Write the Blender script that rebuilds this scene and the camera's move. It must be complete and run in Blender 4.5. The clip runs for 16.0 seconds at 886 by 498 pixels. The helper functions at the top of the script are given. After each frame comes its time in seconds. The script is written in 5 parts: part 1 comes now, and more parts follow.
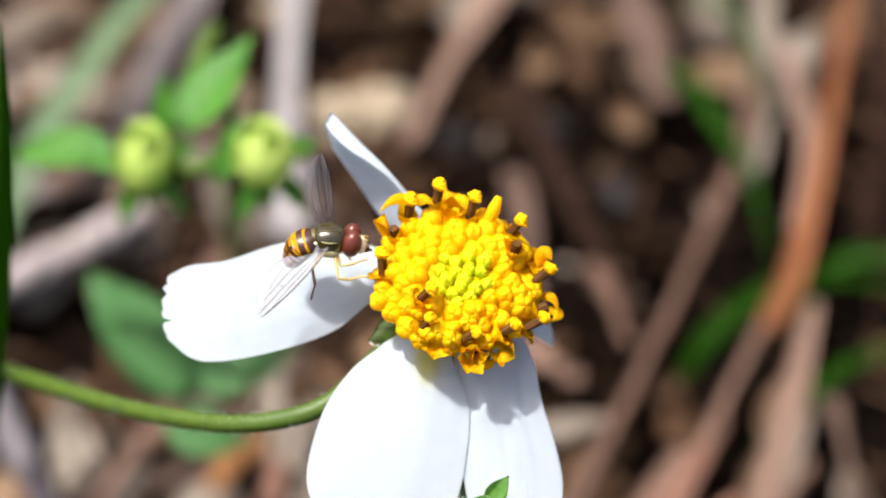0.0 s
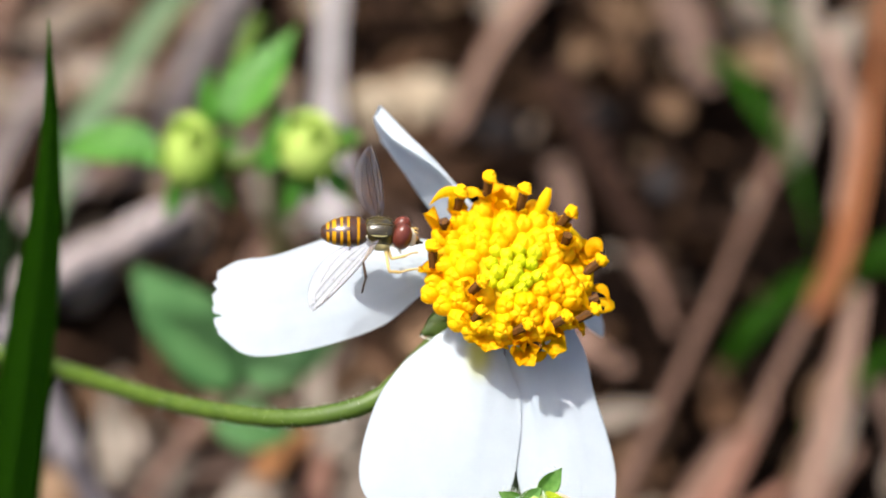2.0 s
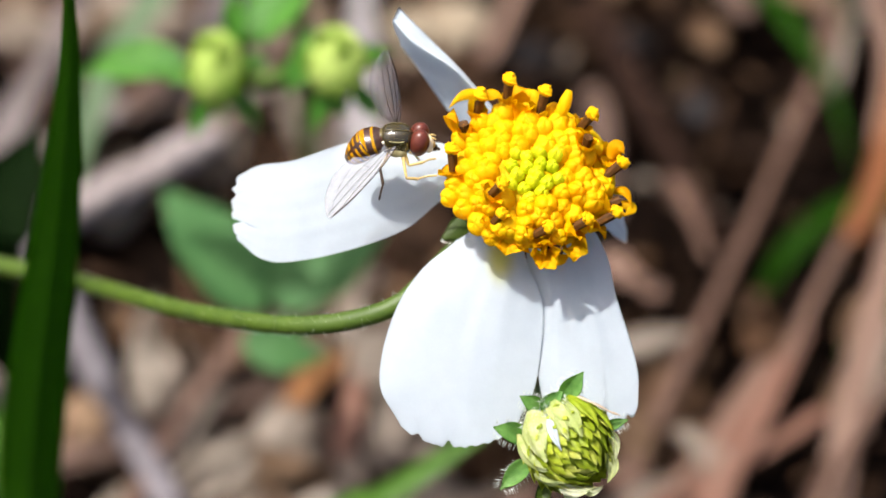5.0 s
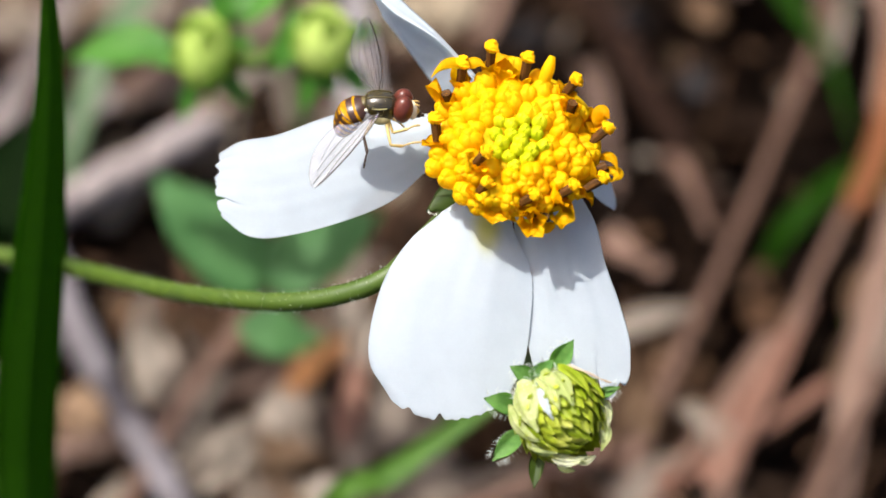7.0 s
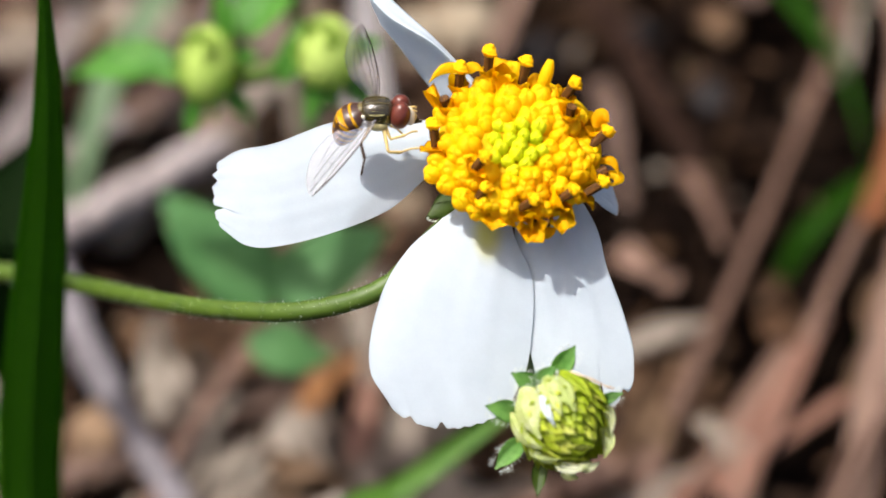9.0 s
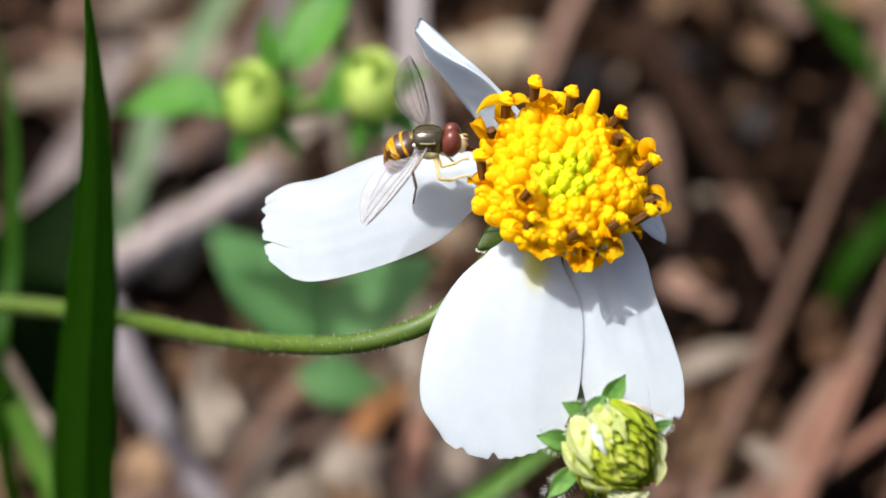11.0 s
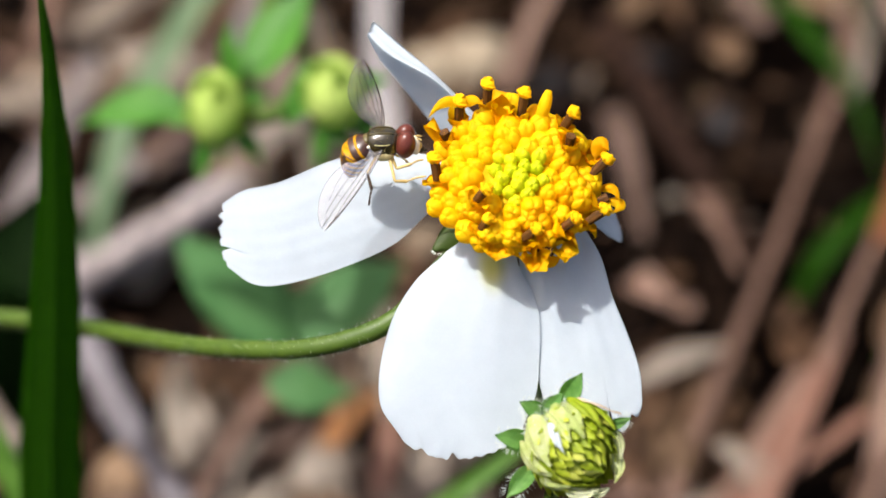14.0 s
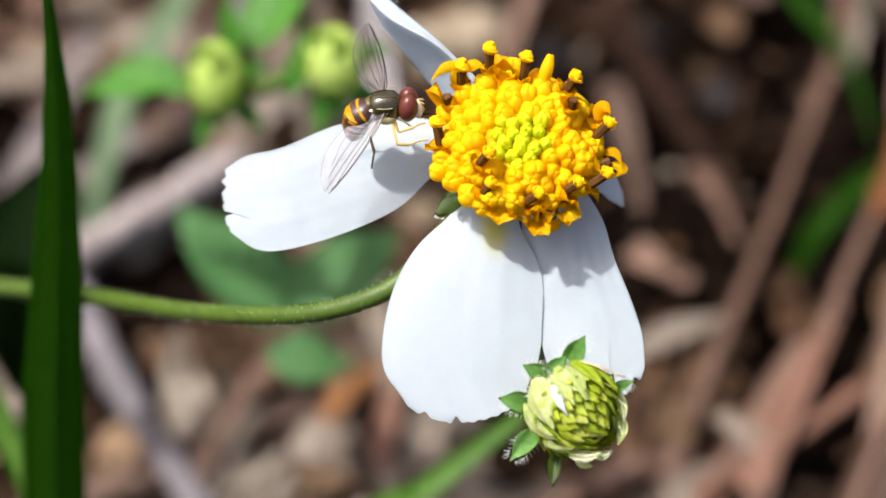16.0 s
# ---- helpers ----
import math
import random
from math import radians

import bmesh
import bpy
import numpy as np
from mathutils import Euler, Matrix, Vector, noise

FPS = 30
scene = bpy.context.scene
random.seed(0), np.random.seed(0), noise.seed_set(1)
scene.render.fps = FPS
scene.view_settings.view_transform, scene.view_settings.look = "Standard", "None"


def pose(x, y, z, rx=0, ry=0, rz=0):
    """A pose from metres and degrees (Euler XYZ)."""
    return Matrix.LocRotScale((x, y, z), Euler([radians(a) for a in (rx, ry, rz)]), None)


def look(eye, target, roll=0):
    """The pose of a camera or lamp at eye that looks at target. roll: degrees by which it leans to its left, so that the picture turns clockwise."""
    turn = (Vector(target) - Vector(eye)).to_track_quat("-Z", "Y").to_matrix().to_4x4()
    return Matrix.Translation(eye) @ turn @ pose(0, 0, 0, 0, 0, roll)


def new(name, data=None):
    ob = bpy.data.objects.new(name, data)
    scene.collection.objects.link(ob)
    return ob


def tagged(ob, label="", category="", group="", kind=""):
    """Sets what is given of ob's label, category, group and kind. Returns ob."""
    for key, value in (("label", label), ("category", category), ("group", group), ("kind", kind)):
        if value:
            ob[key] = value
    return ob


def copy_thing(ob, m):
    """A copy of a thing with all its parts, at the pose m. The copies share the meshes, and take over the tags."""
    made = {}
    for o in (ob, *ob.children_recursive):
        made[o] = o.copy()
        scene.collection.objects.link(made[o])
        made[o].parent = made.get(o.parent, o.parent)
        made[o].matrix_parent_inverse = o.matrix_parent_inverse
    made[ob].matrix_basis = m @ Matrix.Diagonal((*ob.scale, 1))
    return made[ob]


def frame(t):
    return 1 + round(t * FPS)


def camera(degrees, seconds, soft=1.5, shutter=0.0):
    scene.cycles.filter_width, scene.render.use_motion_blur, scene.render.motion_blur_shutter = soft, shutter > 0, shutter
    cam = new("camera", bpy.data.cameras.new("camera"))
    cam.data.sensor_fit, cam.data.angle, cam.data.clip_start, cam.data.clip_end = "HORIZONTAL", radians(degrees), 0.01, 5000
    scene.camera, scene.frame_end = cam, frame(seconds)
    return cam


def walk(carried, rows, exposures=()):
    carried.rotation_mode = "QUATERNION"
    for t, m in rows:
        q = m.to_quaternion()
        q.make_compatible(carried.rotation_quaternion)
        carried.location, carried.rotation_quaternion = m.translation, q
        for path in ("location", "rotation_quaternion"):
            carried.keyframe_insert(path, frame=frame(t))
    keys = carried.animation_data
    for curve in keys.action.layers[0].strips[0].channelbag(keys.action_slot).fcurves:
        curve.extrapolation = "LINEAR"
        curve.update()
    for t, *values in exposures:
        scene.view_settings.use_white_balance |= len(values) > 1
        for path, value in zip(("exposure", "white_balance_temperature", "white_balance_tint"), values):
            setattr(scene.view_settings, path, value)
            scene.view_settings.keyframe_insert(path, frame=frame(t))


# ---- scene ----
from itertools import pairwise

# Lengths below are in millimetres of the leaning space V of the flower: x to the side, y up the
# lean, z out of it; its origin is the middle of the flower's disc, 80 mm above the ground.
MM = 0.001
V = pose(0, 0, 0.080, 40, 0, 0)
cam = camera(14, 16.0, soft=1.6)
cam.data.dof.use_dof = True
cam.data.dof.focus_distance = 0.211
cam.data.dof.aperture_fstop = 25.0
cam.data.dof.aperture_blades = 0

ROWS = [
    (0.0, -7.840, 1.208, 216.432, 0.132, -1.686, 2.348),
    (0.5, -6.355, 0.528, 216.164, -0.013, -1.463, 2.021),
    (1.0, -7.294, 0.677, 215.652, -0.117, -1.466, 1.998),
    (1.5, -9.078, 1.338, 216.805, -0.032, -1.549, 1.843),
    (2.0, -9.078, 1.628, 216.002, -0.125, -1.222, 1.774),
    (2.5, -12.028, -0.391, 216.144, -0.010, -1.665, 1.955),
    (3.0, -8.571, -1.918, 214.540, -0.296, -0.855, 1.761),
    (3.5, -9.659, -1.925, 214.380, -0.341, -0.970, 1.691),
    (3.7, -7.121, -2.695, 214.589, -0.398, -0.577, 1.766),
    (5.8, -5.573, -1.885, 213.360, -0.594, 0.025, 0.982),
    (6.0, -4.683, -2.472, 212.177, -0.612, 0.014, 0.444),
    (6.5, -6.951, -2.886, 213.980, -0.473, -0.244, 0.497),
    (7.0, -3.874, -4.651, 212.000, -0.444, 0.225, 0.000),
    (7.5, -3.230, -5.549, 210.791, -0.372, 0.590, -0.256),
    (8.0, -2.262, -5.530, 211.043, -0.212, 0.751, 0.008),
    (8.5, -2.477, -7.179, 209.831, 0.136, 0.586, -0.498),
    (9.0, -1.651, -6.454, 209.905, 0.156, 0.834, -0.702),
    (9.5, -2.956, -5.787, 211.332, 0.314, 0.869, -1.124),
    (9.7, -2.384, -5.479, 209.383, 0.363, 0.965, -1.342),
    (11.8, -1.207, -6.319, 211.248, 0.593, 1.604, -1.676),
    (12.0, -0.050, -6.492, 210.139, 0.594, 1.564, -1.784),
    (12.5, -0.294, -6.538, 211.704, 0.722, 1.518, -1.989),
    (13.0, 0.331, -7.043, 210.689, 0.686, 1.577, -2.522),
    (13.5, 1.429, -6.884, 210.365, 0.566, 1.767, -2.352),
    (14.0, 0.665, -6.808, 211.700, 0.768, 1.518, -2.649),
    (14.5, 1.810, -7.225, 214.046, 0.769, 1.516, -2.334),
    (15.0, -0.669, -4.749, 212.772, 0.684, 1.324, -2.882),
    (15.5, -0.627, -5.889, 215.115, 0.778, 1.277, -2.803),
    (16.0, -0.231, -8.435, 212.304, 0.640, 1.342, -2.837),
]


def eye(x, y, z, a, b, c):
    return V @ pose(x * MM, y * MM, z * MM) @ pose(0, 0, 0, a) @ pose(0, 0, 0, 0, b) @ pose(0, 0, 0, 0, 0, c)


walk(cam, [(r[0], eye(*r[1:])) for r in ROWS], exposures=[(0.0, 1.09), (3.7, 1.05), (5.8, 0.94), (16.0, 0.93)])

# ---- light: a high clear sun and the sky ----
SUN_FROM = Vector((-0.45, 0.10, 1.05)).normalized()
world = bpy.data.worlds.new("sky")
scene.world = world
world.use_nodes = True
wn = world.node_tree
sky = wn.nodes.new("ShaderNodeTexSky")
sky.sky_type = "NISHITA"
sky.sun_disc = False
sky.dust_density, sky.ozone_density, sky.air_density = 5.0, 0.3, 0.5
sky.sun_elevation = math.asin(SUN_FROM.z)
sky.sun_rotation = math.atan2(SUN_FROM.x, SUN_FROM.y)
wn.nodes["Background"].inputs["Strength"].default_value = 0.15
wn.links.new(sky.outputs["Color"], wn.nodes["Background"].inputs["Color"])
sun = new("sun", bpy.data.lights.new("sun", "SUN"))
sun.data.energy, sun.data.angle, sun.data.color = 3.5, radians(1.0), (1.0, 0.98, 0.965)
sun.matrix_world = look(SUN_FROM * 2, (0, 0, 0))

# ---- materials ----


def node(nt, kind, **inputs):
    n = nt.nodes.new("ShaderNode" + kind)
    for k, v in inputs.items():
        n.inputs[k.replace("_", " ")].default_value = v
    return n


def ramp(nt, fac, stops):
    r = nt.nodes.new("ShaderNodeValToRGB")
    while len(r.color_ramp.elements) < len(stops):
        r.color_ramp.elements.new(0.5)
    for e, (p, c) in zip(r.color_ramp.elements, stops):
        e.position, e.color = p, (*c, 1)
    nt.links.new(fac, r.inputs["Fac"])
    return r.outputs["Color"]


def surface(name, stops, size=1.0, rough=0.6, bump=0.15, fine=0.12, leaf=0.0, tint=None, vary=0.0, stretch=(1, 1, 1), spec=0.4, coat=0.0, sheen=0.0, sss=0.0, depth=0.35):
    """A procedural material: stops of colour over a noise of size mm, a fine relief of size fine mm, leaf: share of light let through."""
    m = bpy.data.materials.new(name)
    m.use_nodes = True
    nt = m.node_tree
    b = nt.nodes["Principled BSDF"]
    tc = nt.nodes.new("ShaderNodeTexCoord")
    mp = nt.nodes.new("ShaderNodeMapping")
    mp.inputs["Scale"].default_value = stretch
    nt.links.new(tc.outputs["Object"], mp.inputs["Vector"])
    info = nt.nodes.new("ShaderNodeObjectInfo")
    isl = nt.nodes.new("ShaderNodeNewGeometry")
    add = nt.nodes.new("ShaderNodeVectorMath")
    add.operation = "ADD"
    nt.links.new(mp.outputs["Vector"], add.inputs[0])
    nt.links.new(info.outputs["Random"], add.inputs[1])
    n1 = node(nt, "TexNoise", Scale=1000.0 / size, Detail=4.0, Roughness=0.6)
    nt.links.new(add.outputs[0], n1.inputs["Vector"])
    n2 = node(nt, "TexNoise", Scale=1000.0 / fine, Detail=3.0, Roughness=0.6)
    nt.links.new(add.outputs[0], n2.inputs["Vector"])
    mix = node(nt, "Mix", Factor=0.25)
    mix.data_type = "FLOAT"
    nt.links.new(n1.outputs["Fac"], mix.inputs[2])
    nt.links.new(n2.outputs["Fac"], mix.inputs[3])
    fac = mix.outputs[0]
    if vary:
        both = nt.nodes.new("ShaderNodeMath")
        both.operation = "ADD"
        nt.links.new(info.outputs["Random"], both.inputs[0])
        nt.links.new(isl.outputs["Random Per Island"], both.inputs[1])
        fr = nt.nodes.new("ShaderNodeMath")
        fr.operation = "FRACT"
        nt.links.new(both.outputs[0], fr.inputs[0])
        k = nt.nodes.new("ShaderNodeMath")
        k.operation = "MULTIPLY_ADD"
        k.inputs[1].default_value, k.inputs[2].default_value = vary, -vary / 2
        nt.links.new(fr.outputs[0], k.inputs[0])
        a2 = nt.nodes.new("ShaderNodeMath")
        a2.operation = "ADD"
        nt.links.new(fac, a2.inputs[0])
        nt.links.new(k.outputs[0], a2.inputs[1])
        fac = a2.outputs[0]
    col = ramp(nt, fac, stops)
    nt.links.new(col, b.inputs["Base Color"])
    b.inputs["Roughness"].default_value = rough
    b.inputs["Specular IOR Level"].default_value = spec
    b.inputs["Coat Weight"].default_value = coat
    b.inputs["Sheen Weight"].default_value = sheen
    if sss:
        b.inputs["Subsurface Weight"].default_value = sss
        b.inputs["Subsurface Radius"].default_value = (1.0, 1.0, 1.0)
        b.inputs["Subsurface Scale"].default_value = depth * MM
    bp = node(nt, "Bump", Strength=bump, Distance=fine * MM * 0.6)
    nt.links.new(n2.outputs["Fac"], bp.inputs["Height"])
    nt.links.new(bp.outputs["Normal"], b.inputs["Normal"])
    if leaf:
        tr = nt.nodes.new("ShaderNodeBsdfTranslucent")
        mul = node(nt, "Mix", Factor=1.0)
        mul.data_type, mul.blend_type = "RGBA", "MULTIPLY"
        nt.links.new(col, mul.inputs[6])
        mul.inputs[7].default_value = (*(tint or (1, 1, 1)), 1)
        nt.links.new(mul.outputs[2], tr.inputs["Color"])
        nt.links.new(bp.outputs["Normal"], tr.inputs["Normal"])
        mx = node(nt, "MixShader", Fac=leaf)
        nt.links.new(b.outputs[0], mx.inputs[1])
        nt.links.new(tr.outputs[0], mx.inputs[2])
        nt.links.new(mx.outputs[0], nt.nodes["Material Output"].inputs["Surface"])
    return m


PETAL = surface("petal_white", [(0.3, (0.57, 0.630, 0.665)), (0.7, (0.63, 0.69, 0.725))], 2.0, 0.55, 0.05, 0.12, leaf=0.12, sss=0.8, depth=0.9, tint=(0.97, 0.97, 0.97), spec=0.25)
nt = PETAL.node_tree
# Yellow bounced off the disc, painted into the foot of the broad petal.
foot = nt.nodes.new("ShaderNodeAttribute")
foot.attribute_name = "claw_glow"
tone = node(nt, "Mix")
tone.data_type = "RGBA"
tone.inputs[7].default_value = (0.62, 0.60, 0.16, 1)
shade = next(n for n in nt.nodes if n.bl_idname == "ShaderNodeValToRGB")
nt.links.new(foot.outputs["Fac"], tone.inputs[0])
nt.links.new(shade.outputs["Color"], tone.inputs[6])
nt.links.new(tone.outputs[2], nt.nodes["Principled BSDF"].inputs["Base Color"])
YELLOW = surface("floret_yellow", [(0.25, (0.89, 0.49, 0.0)), (0.5, (0.90, 0.56, 0.0)), (0.75, (0.90, 0.63, 0.004))], 0.35, 0.6, 0.4, 0.10, leaf=0.50, tint=(1.0, 1.08, 0.4), vary=0.30, spec=0.15)
LIME = surface("floret_lime", [(0.3, (0.58, 0.64, 0.006)), (0.7, (0.79, 0.77, 0.012))], 0.5, 0.5, 0.2, 0.06, leaf=0.4, vary=0.4, spec=0.2)
ANTHER = surface("anther_brown", [(0.3, (0.020, 0.008, 0.001)), (0.7, (0.13, 0.050, 0.005))], 0.25, 0.6, 0.3, 0.05, stretch=(3, 3, 0.4), spec=0.2)
STIGMA = surface("stigma_orange", [(0.3, (0.90, 0.42, 0.0)), (0.7, (0.97, 0.62, 0.006))], 0.3, 0.8, 0.6, 0.05, leaf=0.3, spec=0.1)
STEM = surface("stem_green", [(0.3, (0.0348, 0.0697, 0.0042)), (0.7, (0.0732, 0.1185, 0.0098))], 1.2, 0.5, 0.3, 0.10, leaf=0.1, tint=(0.9, 1, 0.4), stretch=(0.3, 1, 1))
BRACT = surface("bract_green", [(0.3, (0.11, 0.28, 0.055)), (0.7, (0.25, 0.46, 0.12))], 0.8, 0.5, 0.4, 0.08, leaf=0.25, tint=(0.9, 1, 0.4))
CHAFF = surface("chaff_yellow_green", [(0.25, (0.38, 0.48, 0.02)), (0.55, (0.58, 0.64, 0.06)), (0.8, (0.78, 0.78, 0.24))], 0.5, 0.45, 0.3, 0.08, leaf=0.32, tint=(1, 1, 0.3), vary=0.5)
CHAFF_DEEP = surface("chaff_olive", [(0.3, (0.16, 0.22, 0.008)), (0.7, (0.30, 0.36, 0.02))], 0.5, 0.6, 0.3, 0.08, leaf=0.2)
STRAW_STYLE = surface("dry_style_pink", [(0.3, (0.40, 0.30, 0.19)), (0.7, (0.60, 0.50, 0.38))], 0.6, 0.6, 0.3, 0.1, leaf=0.2)
CREAM = surface("withered_cream", [(0.25, (0.46, 0.56, 0.14)), (0.5, (0.64, 0.69, 0.32)), (0.7, (0.78, 0.79, 0.62))], 1.2, 0.45, 0.7, 0.16, leaf=0.3, tint=(1, 1, 0.6), vary=0.3)
BUD = surface("bud_pale_green", [(0.3, (0.36, 0.52, 0.09)), (0.7, (0.52, 0.64, 0.17))], 1.5, 0.8, 0.2, 0.2, leaf=0.5, vary=0.4, spec=0.1)
HAIR = surface("plant_hair", [(0.3, (0.7, 0.75, 0.66)), (0.7, (0.85, 0.87, 0.82))], 0.5, 0.4, 0.0, 0.1, leaf=0.4)
GRASS = surface("grass_dark_green", [(0.3, (0.012, 0.060, 0.001)), (0.7, (0.034, 0.118, 0.003))], 1.5, 0.5, 0.3, 0.15, leaf=0.4, tint=(0.8, 1, 0.2), stretch=(6, 0.4, 6), spec=0.12)
# Lighter copy of the grass green: the sunlit side is put into colour.
GRASS_HALF_LIT = surface("grass_half_lit_green", [(0.3, (0.018, 0.082, 0.002)), (0.7, (0.046, 0.150, 0.004))], 1.5, 0.45, 0.3, 0.15, leaf=0.4, tint=(0.8, 1, 0.2), stretch=(6, 0.4, 6), spec=0.2)
# Shaded copy of the grass green, blackened in its colour.
GRASS_SHADE = surface("grass_shaded_green", [(0.3, (0.002, 0.008, 0.001)), (0.7, (0.006, 0.018, 0.002))], 1.5, 0.7, 0.3, 0.15, spec=0.05)
# Lit copy of the grass green: sunlight's brightness sits in the colour.
GRASS_LIT = surface("grass_lit_green", [(0.3, (0.078, 0.2028, 0.0156)), (0.7, (0.156, 0.312, 0.039))], 2.0, 0.5, 0.2, 0.2, leaf=0.35, tint=(0.9, 1, 0.4))
LEAF = surface("leaf_green", [(0.3, (0.074, 0.255, 0.028)), (0.7, (0.155, 0.385, 0.056))], 3.0, 0.45, 0.2, 0.2, leaf=0.35, tint=(0.8, 1, 0.3))
LEAF_DARK = surface("leaf_blue_green", [(0.3, (0.072, 0.205, 0.058)), (0.7, (0.130, 0.290, 0.095))], 3.0, 0.55, 0.2, 0.2, leaf=0.2)
LEAF_GREY = surface("leaf_grey_green", [(0.3, (0.14, 0.24, 0.11)), (0.7, (0.25, 0.34, 0.20))], 4.0, 0.6, 0.2, 0.3, leaf=0.2)
STRAW = surface("dry_straw", [(0.2, (0.074, 0.040, 0.027)), (0.5, (0.218, 0.132, 0.096)), (0.8, (0.340, 0.230, 0.174))], 6.0, 0.7, 0.4, 0.4, vary=0.45, stretch=(1, 0.3, 1), spec=0.12)
STRAW_RED = surface("dry_straw_reddish", [(0.3, (0.130, 0.046, 0.018)), (0.7, (0.32, 0.130, 0.055))], 6.0, 0.6, 0.4, 0.4, vary=0.3, stretch=(1, 0.3, 1), spec=0.12)
STRAW_PINK = surface("dry_straw_salmon", [(0.3, (0.19, 0.092, 0.062)), (0.7, (0.38, 0.215, 0.155))], 6.0, 0.7, 0.4, 0.4, vary=0.3, stretch=(1, 0.3, 1), spec=0.12)
# Straw colour taken down to near black to paint the hollow's shade.
STRAW_DARK = surface("shaded_straw", [(0.3, (0.0044, 0.0023, 0.0014)), (0.7, (0.018, 0.0100, 0.0064))], 5.0, 0.9, 0.4, 0.4, vary=0.4, spec=0.05)
# Stone grey made far too dark on purpose, so shade is in its colour.
STONE = surface("stone_shaded_grey", [(0.3, (0.0102, 0.0092, 0.0092)), (0.7, (0.0296, 0.027, 0.027))], 3.0, 0.9, 0.5, 0.5, vary=0.4, spec=0.05)
PALE = surface("bleached_straw", [(0.3, (0.185, 0.1394, 0.1034)), (0.7, (0.3237, 0.2747, 0.2227))], 6.0, 0.7, 0.4, 0.5, vary=0.3, spec=0.12)
GREYWOOD = surface("weathered_grey_wood", [(0.3, (0.080, 0.070, 0.072)), (0.7, (0.24, 0.218, 0.230))], 5.0, 0.8, 0.5, 0.5, vary=0.3, spec=0.12)
GREYWOOD_PALE = surface("bleached_grey_wood", [(0.3, (0.17, 0.14, 0.13)), (0.7, (0.33, 0.285, 0.27))], 5.0, 0.8, 0.5, 0.5, vary=0.2, spec=0.12)
# Straw brown lowered well below its own tone to paint the hollow's shade.
STRAW_DULL = surface("shade_dulled_straw", [(0.3, (0.0130, 0.0066, 0.0044)), (0.7, (0.038, 0.0200, 0.0140))], 6.0, 0.8, 0.4, 0.4, vary=0.3, spec=0.05)
BONE = surface("bleached_white_wood", [(0.3, (0.27, 0.245, 0.235)), (0.7, (0.44, 0.41, 0.40))], 7.0, 0.8, 0.4, 0.5, vary=0.2, spec=0.12)
STRAW_MID = surface("weathered_brown_straw", [(0.3, (0.0880, 0.0570, 0.0430)), (0.7, (0.2050, 0.1365, 0.1066))], 4.0, 0.8, 0.4, 0.4, vary=0.3, spec=0.05)
DRYLEAF = surface("dry_leaf_brown", [(0.2, (0.0120, 0.0060, 0.0028)), (0.5, (0.0800, 0.0400, 0.0200)), (0.8, (0.2300, 0.1480, 0.0880))], 5.0, 0.65, 0.4, 0.4, leaf=0.12, vary=0.7, spec=0.12)
RUST = surface("dry_leaf_rust", [(0.3, (0.30, 0.13, 0.045)), (0.7, (0.46, 0.235, 0.10))], 3.0, 0.7, 0.4, 0.4, leaf=0.15, spec=0.12)
PEBBLE = surface("pebble_beige", [(0.2, (0.0837, 0.0567, 0.0362)), (0.5, (0.1674, 0.1255, 0.0825)), (0.8, (0.2588, 0.2146, 0.1493))], 4.0, 0.8, 0.5, 0.5, vary=0.6, spec=0.12)
# Soil blackened to stand in for the deep shade between the straws.
SOIL = surface("soil_shade_dark", [(0.3, (0.0017, 0.001, 0.0006)), (0.55, (0.0039, 0.0022, 0.0014)), (0.8, (0.0123, 0.007, 0.0045))], 6.0, 1.0, 0.8, 0.8, spec=0.03)
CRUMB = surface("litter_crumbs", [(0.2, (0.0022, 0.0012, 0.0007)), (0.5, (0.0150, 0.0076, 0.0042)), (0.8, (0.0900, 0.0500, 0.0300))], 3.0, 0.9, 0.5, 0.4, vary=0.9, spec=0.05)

CHITIN = surface("thorax_bronze", [(0.3, (0.012, 0.009, 0.002)), (0.7, (0.050, 0.036, 0.007))], 0.5, 0.20, 0.4, 0.07, spec=0.9)
BRONZE = surface("thorax_golden_stripe", [(0.3, (0.055, 0.042, 0.010)), (0.7, (0.12, 0.09, 0.025))], 0.3, 0.4, 0.2, 0.05, spec=0.5)
STRIPE = surface("thorax_pale_edge", [(0.3, (0.38, 0.32, 0.12)), (0.7, (0.60, 0.52, 0.25))], 0.3, 0.5, 0.2, 0.05)
BLACK = surface("abdomen_dark", [(0.3, (0.018, 0.007, 0.003)), (0.7, (0.06, 0.02, 0.006))], 0.4, 0.3, 0.2, 0.05, spec=0.6)
ORANGE = surface("abdomen_orange", [(0.3, (0.26, 0.115, 0.0)), (0.7, (0.46, 0.235, 0.004))], 0.5, 0.5, 0.2, 0.05, spec=0.12)
EYE = surface("eye_maroon", [(0.3, (0.060, 0.013, 0.008)), (0.7, (0.125, 0.030, 0.017))], 0.6, 0.30, 0.15, 0.03, spec=0.35)
FACE = surface("face_cream", [(0.3, (0.62, 0.55, 0.36)), (0.7, (0.80, 0.76, 0.62))], 0.3, 0.5, 0.2, 0.05)
LEG = surface("leg_honey", [(0.3, (0.44, 0.30, 0.08)), (0.7, (0.62, 0.46, 0.17))], 0.4, 0.35, 0.2, 0.05, leaf=0.15, vary=0.2)
LEG_DARK = surface("leg_dark", [(0.3, (0.02, 0.012, 0.007)), (0.7, (0.06, 0.035, 0.018))], 0.4, 0.4, 0.2, 0.05)


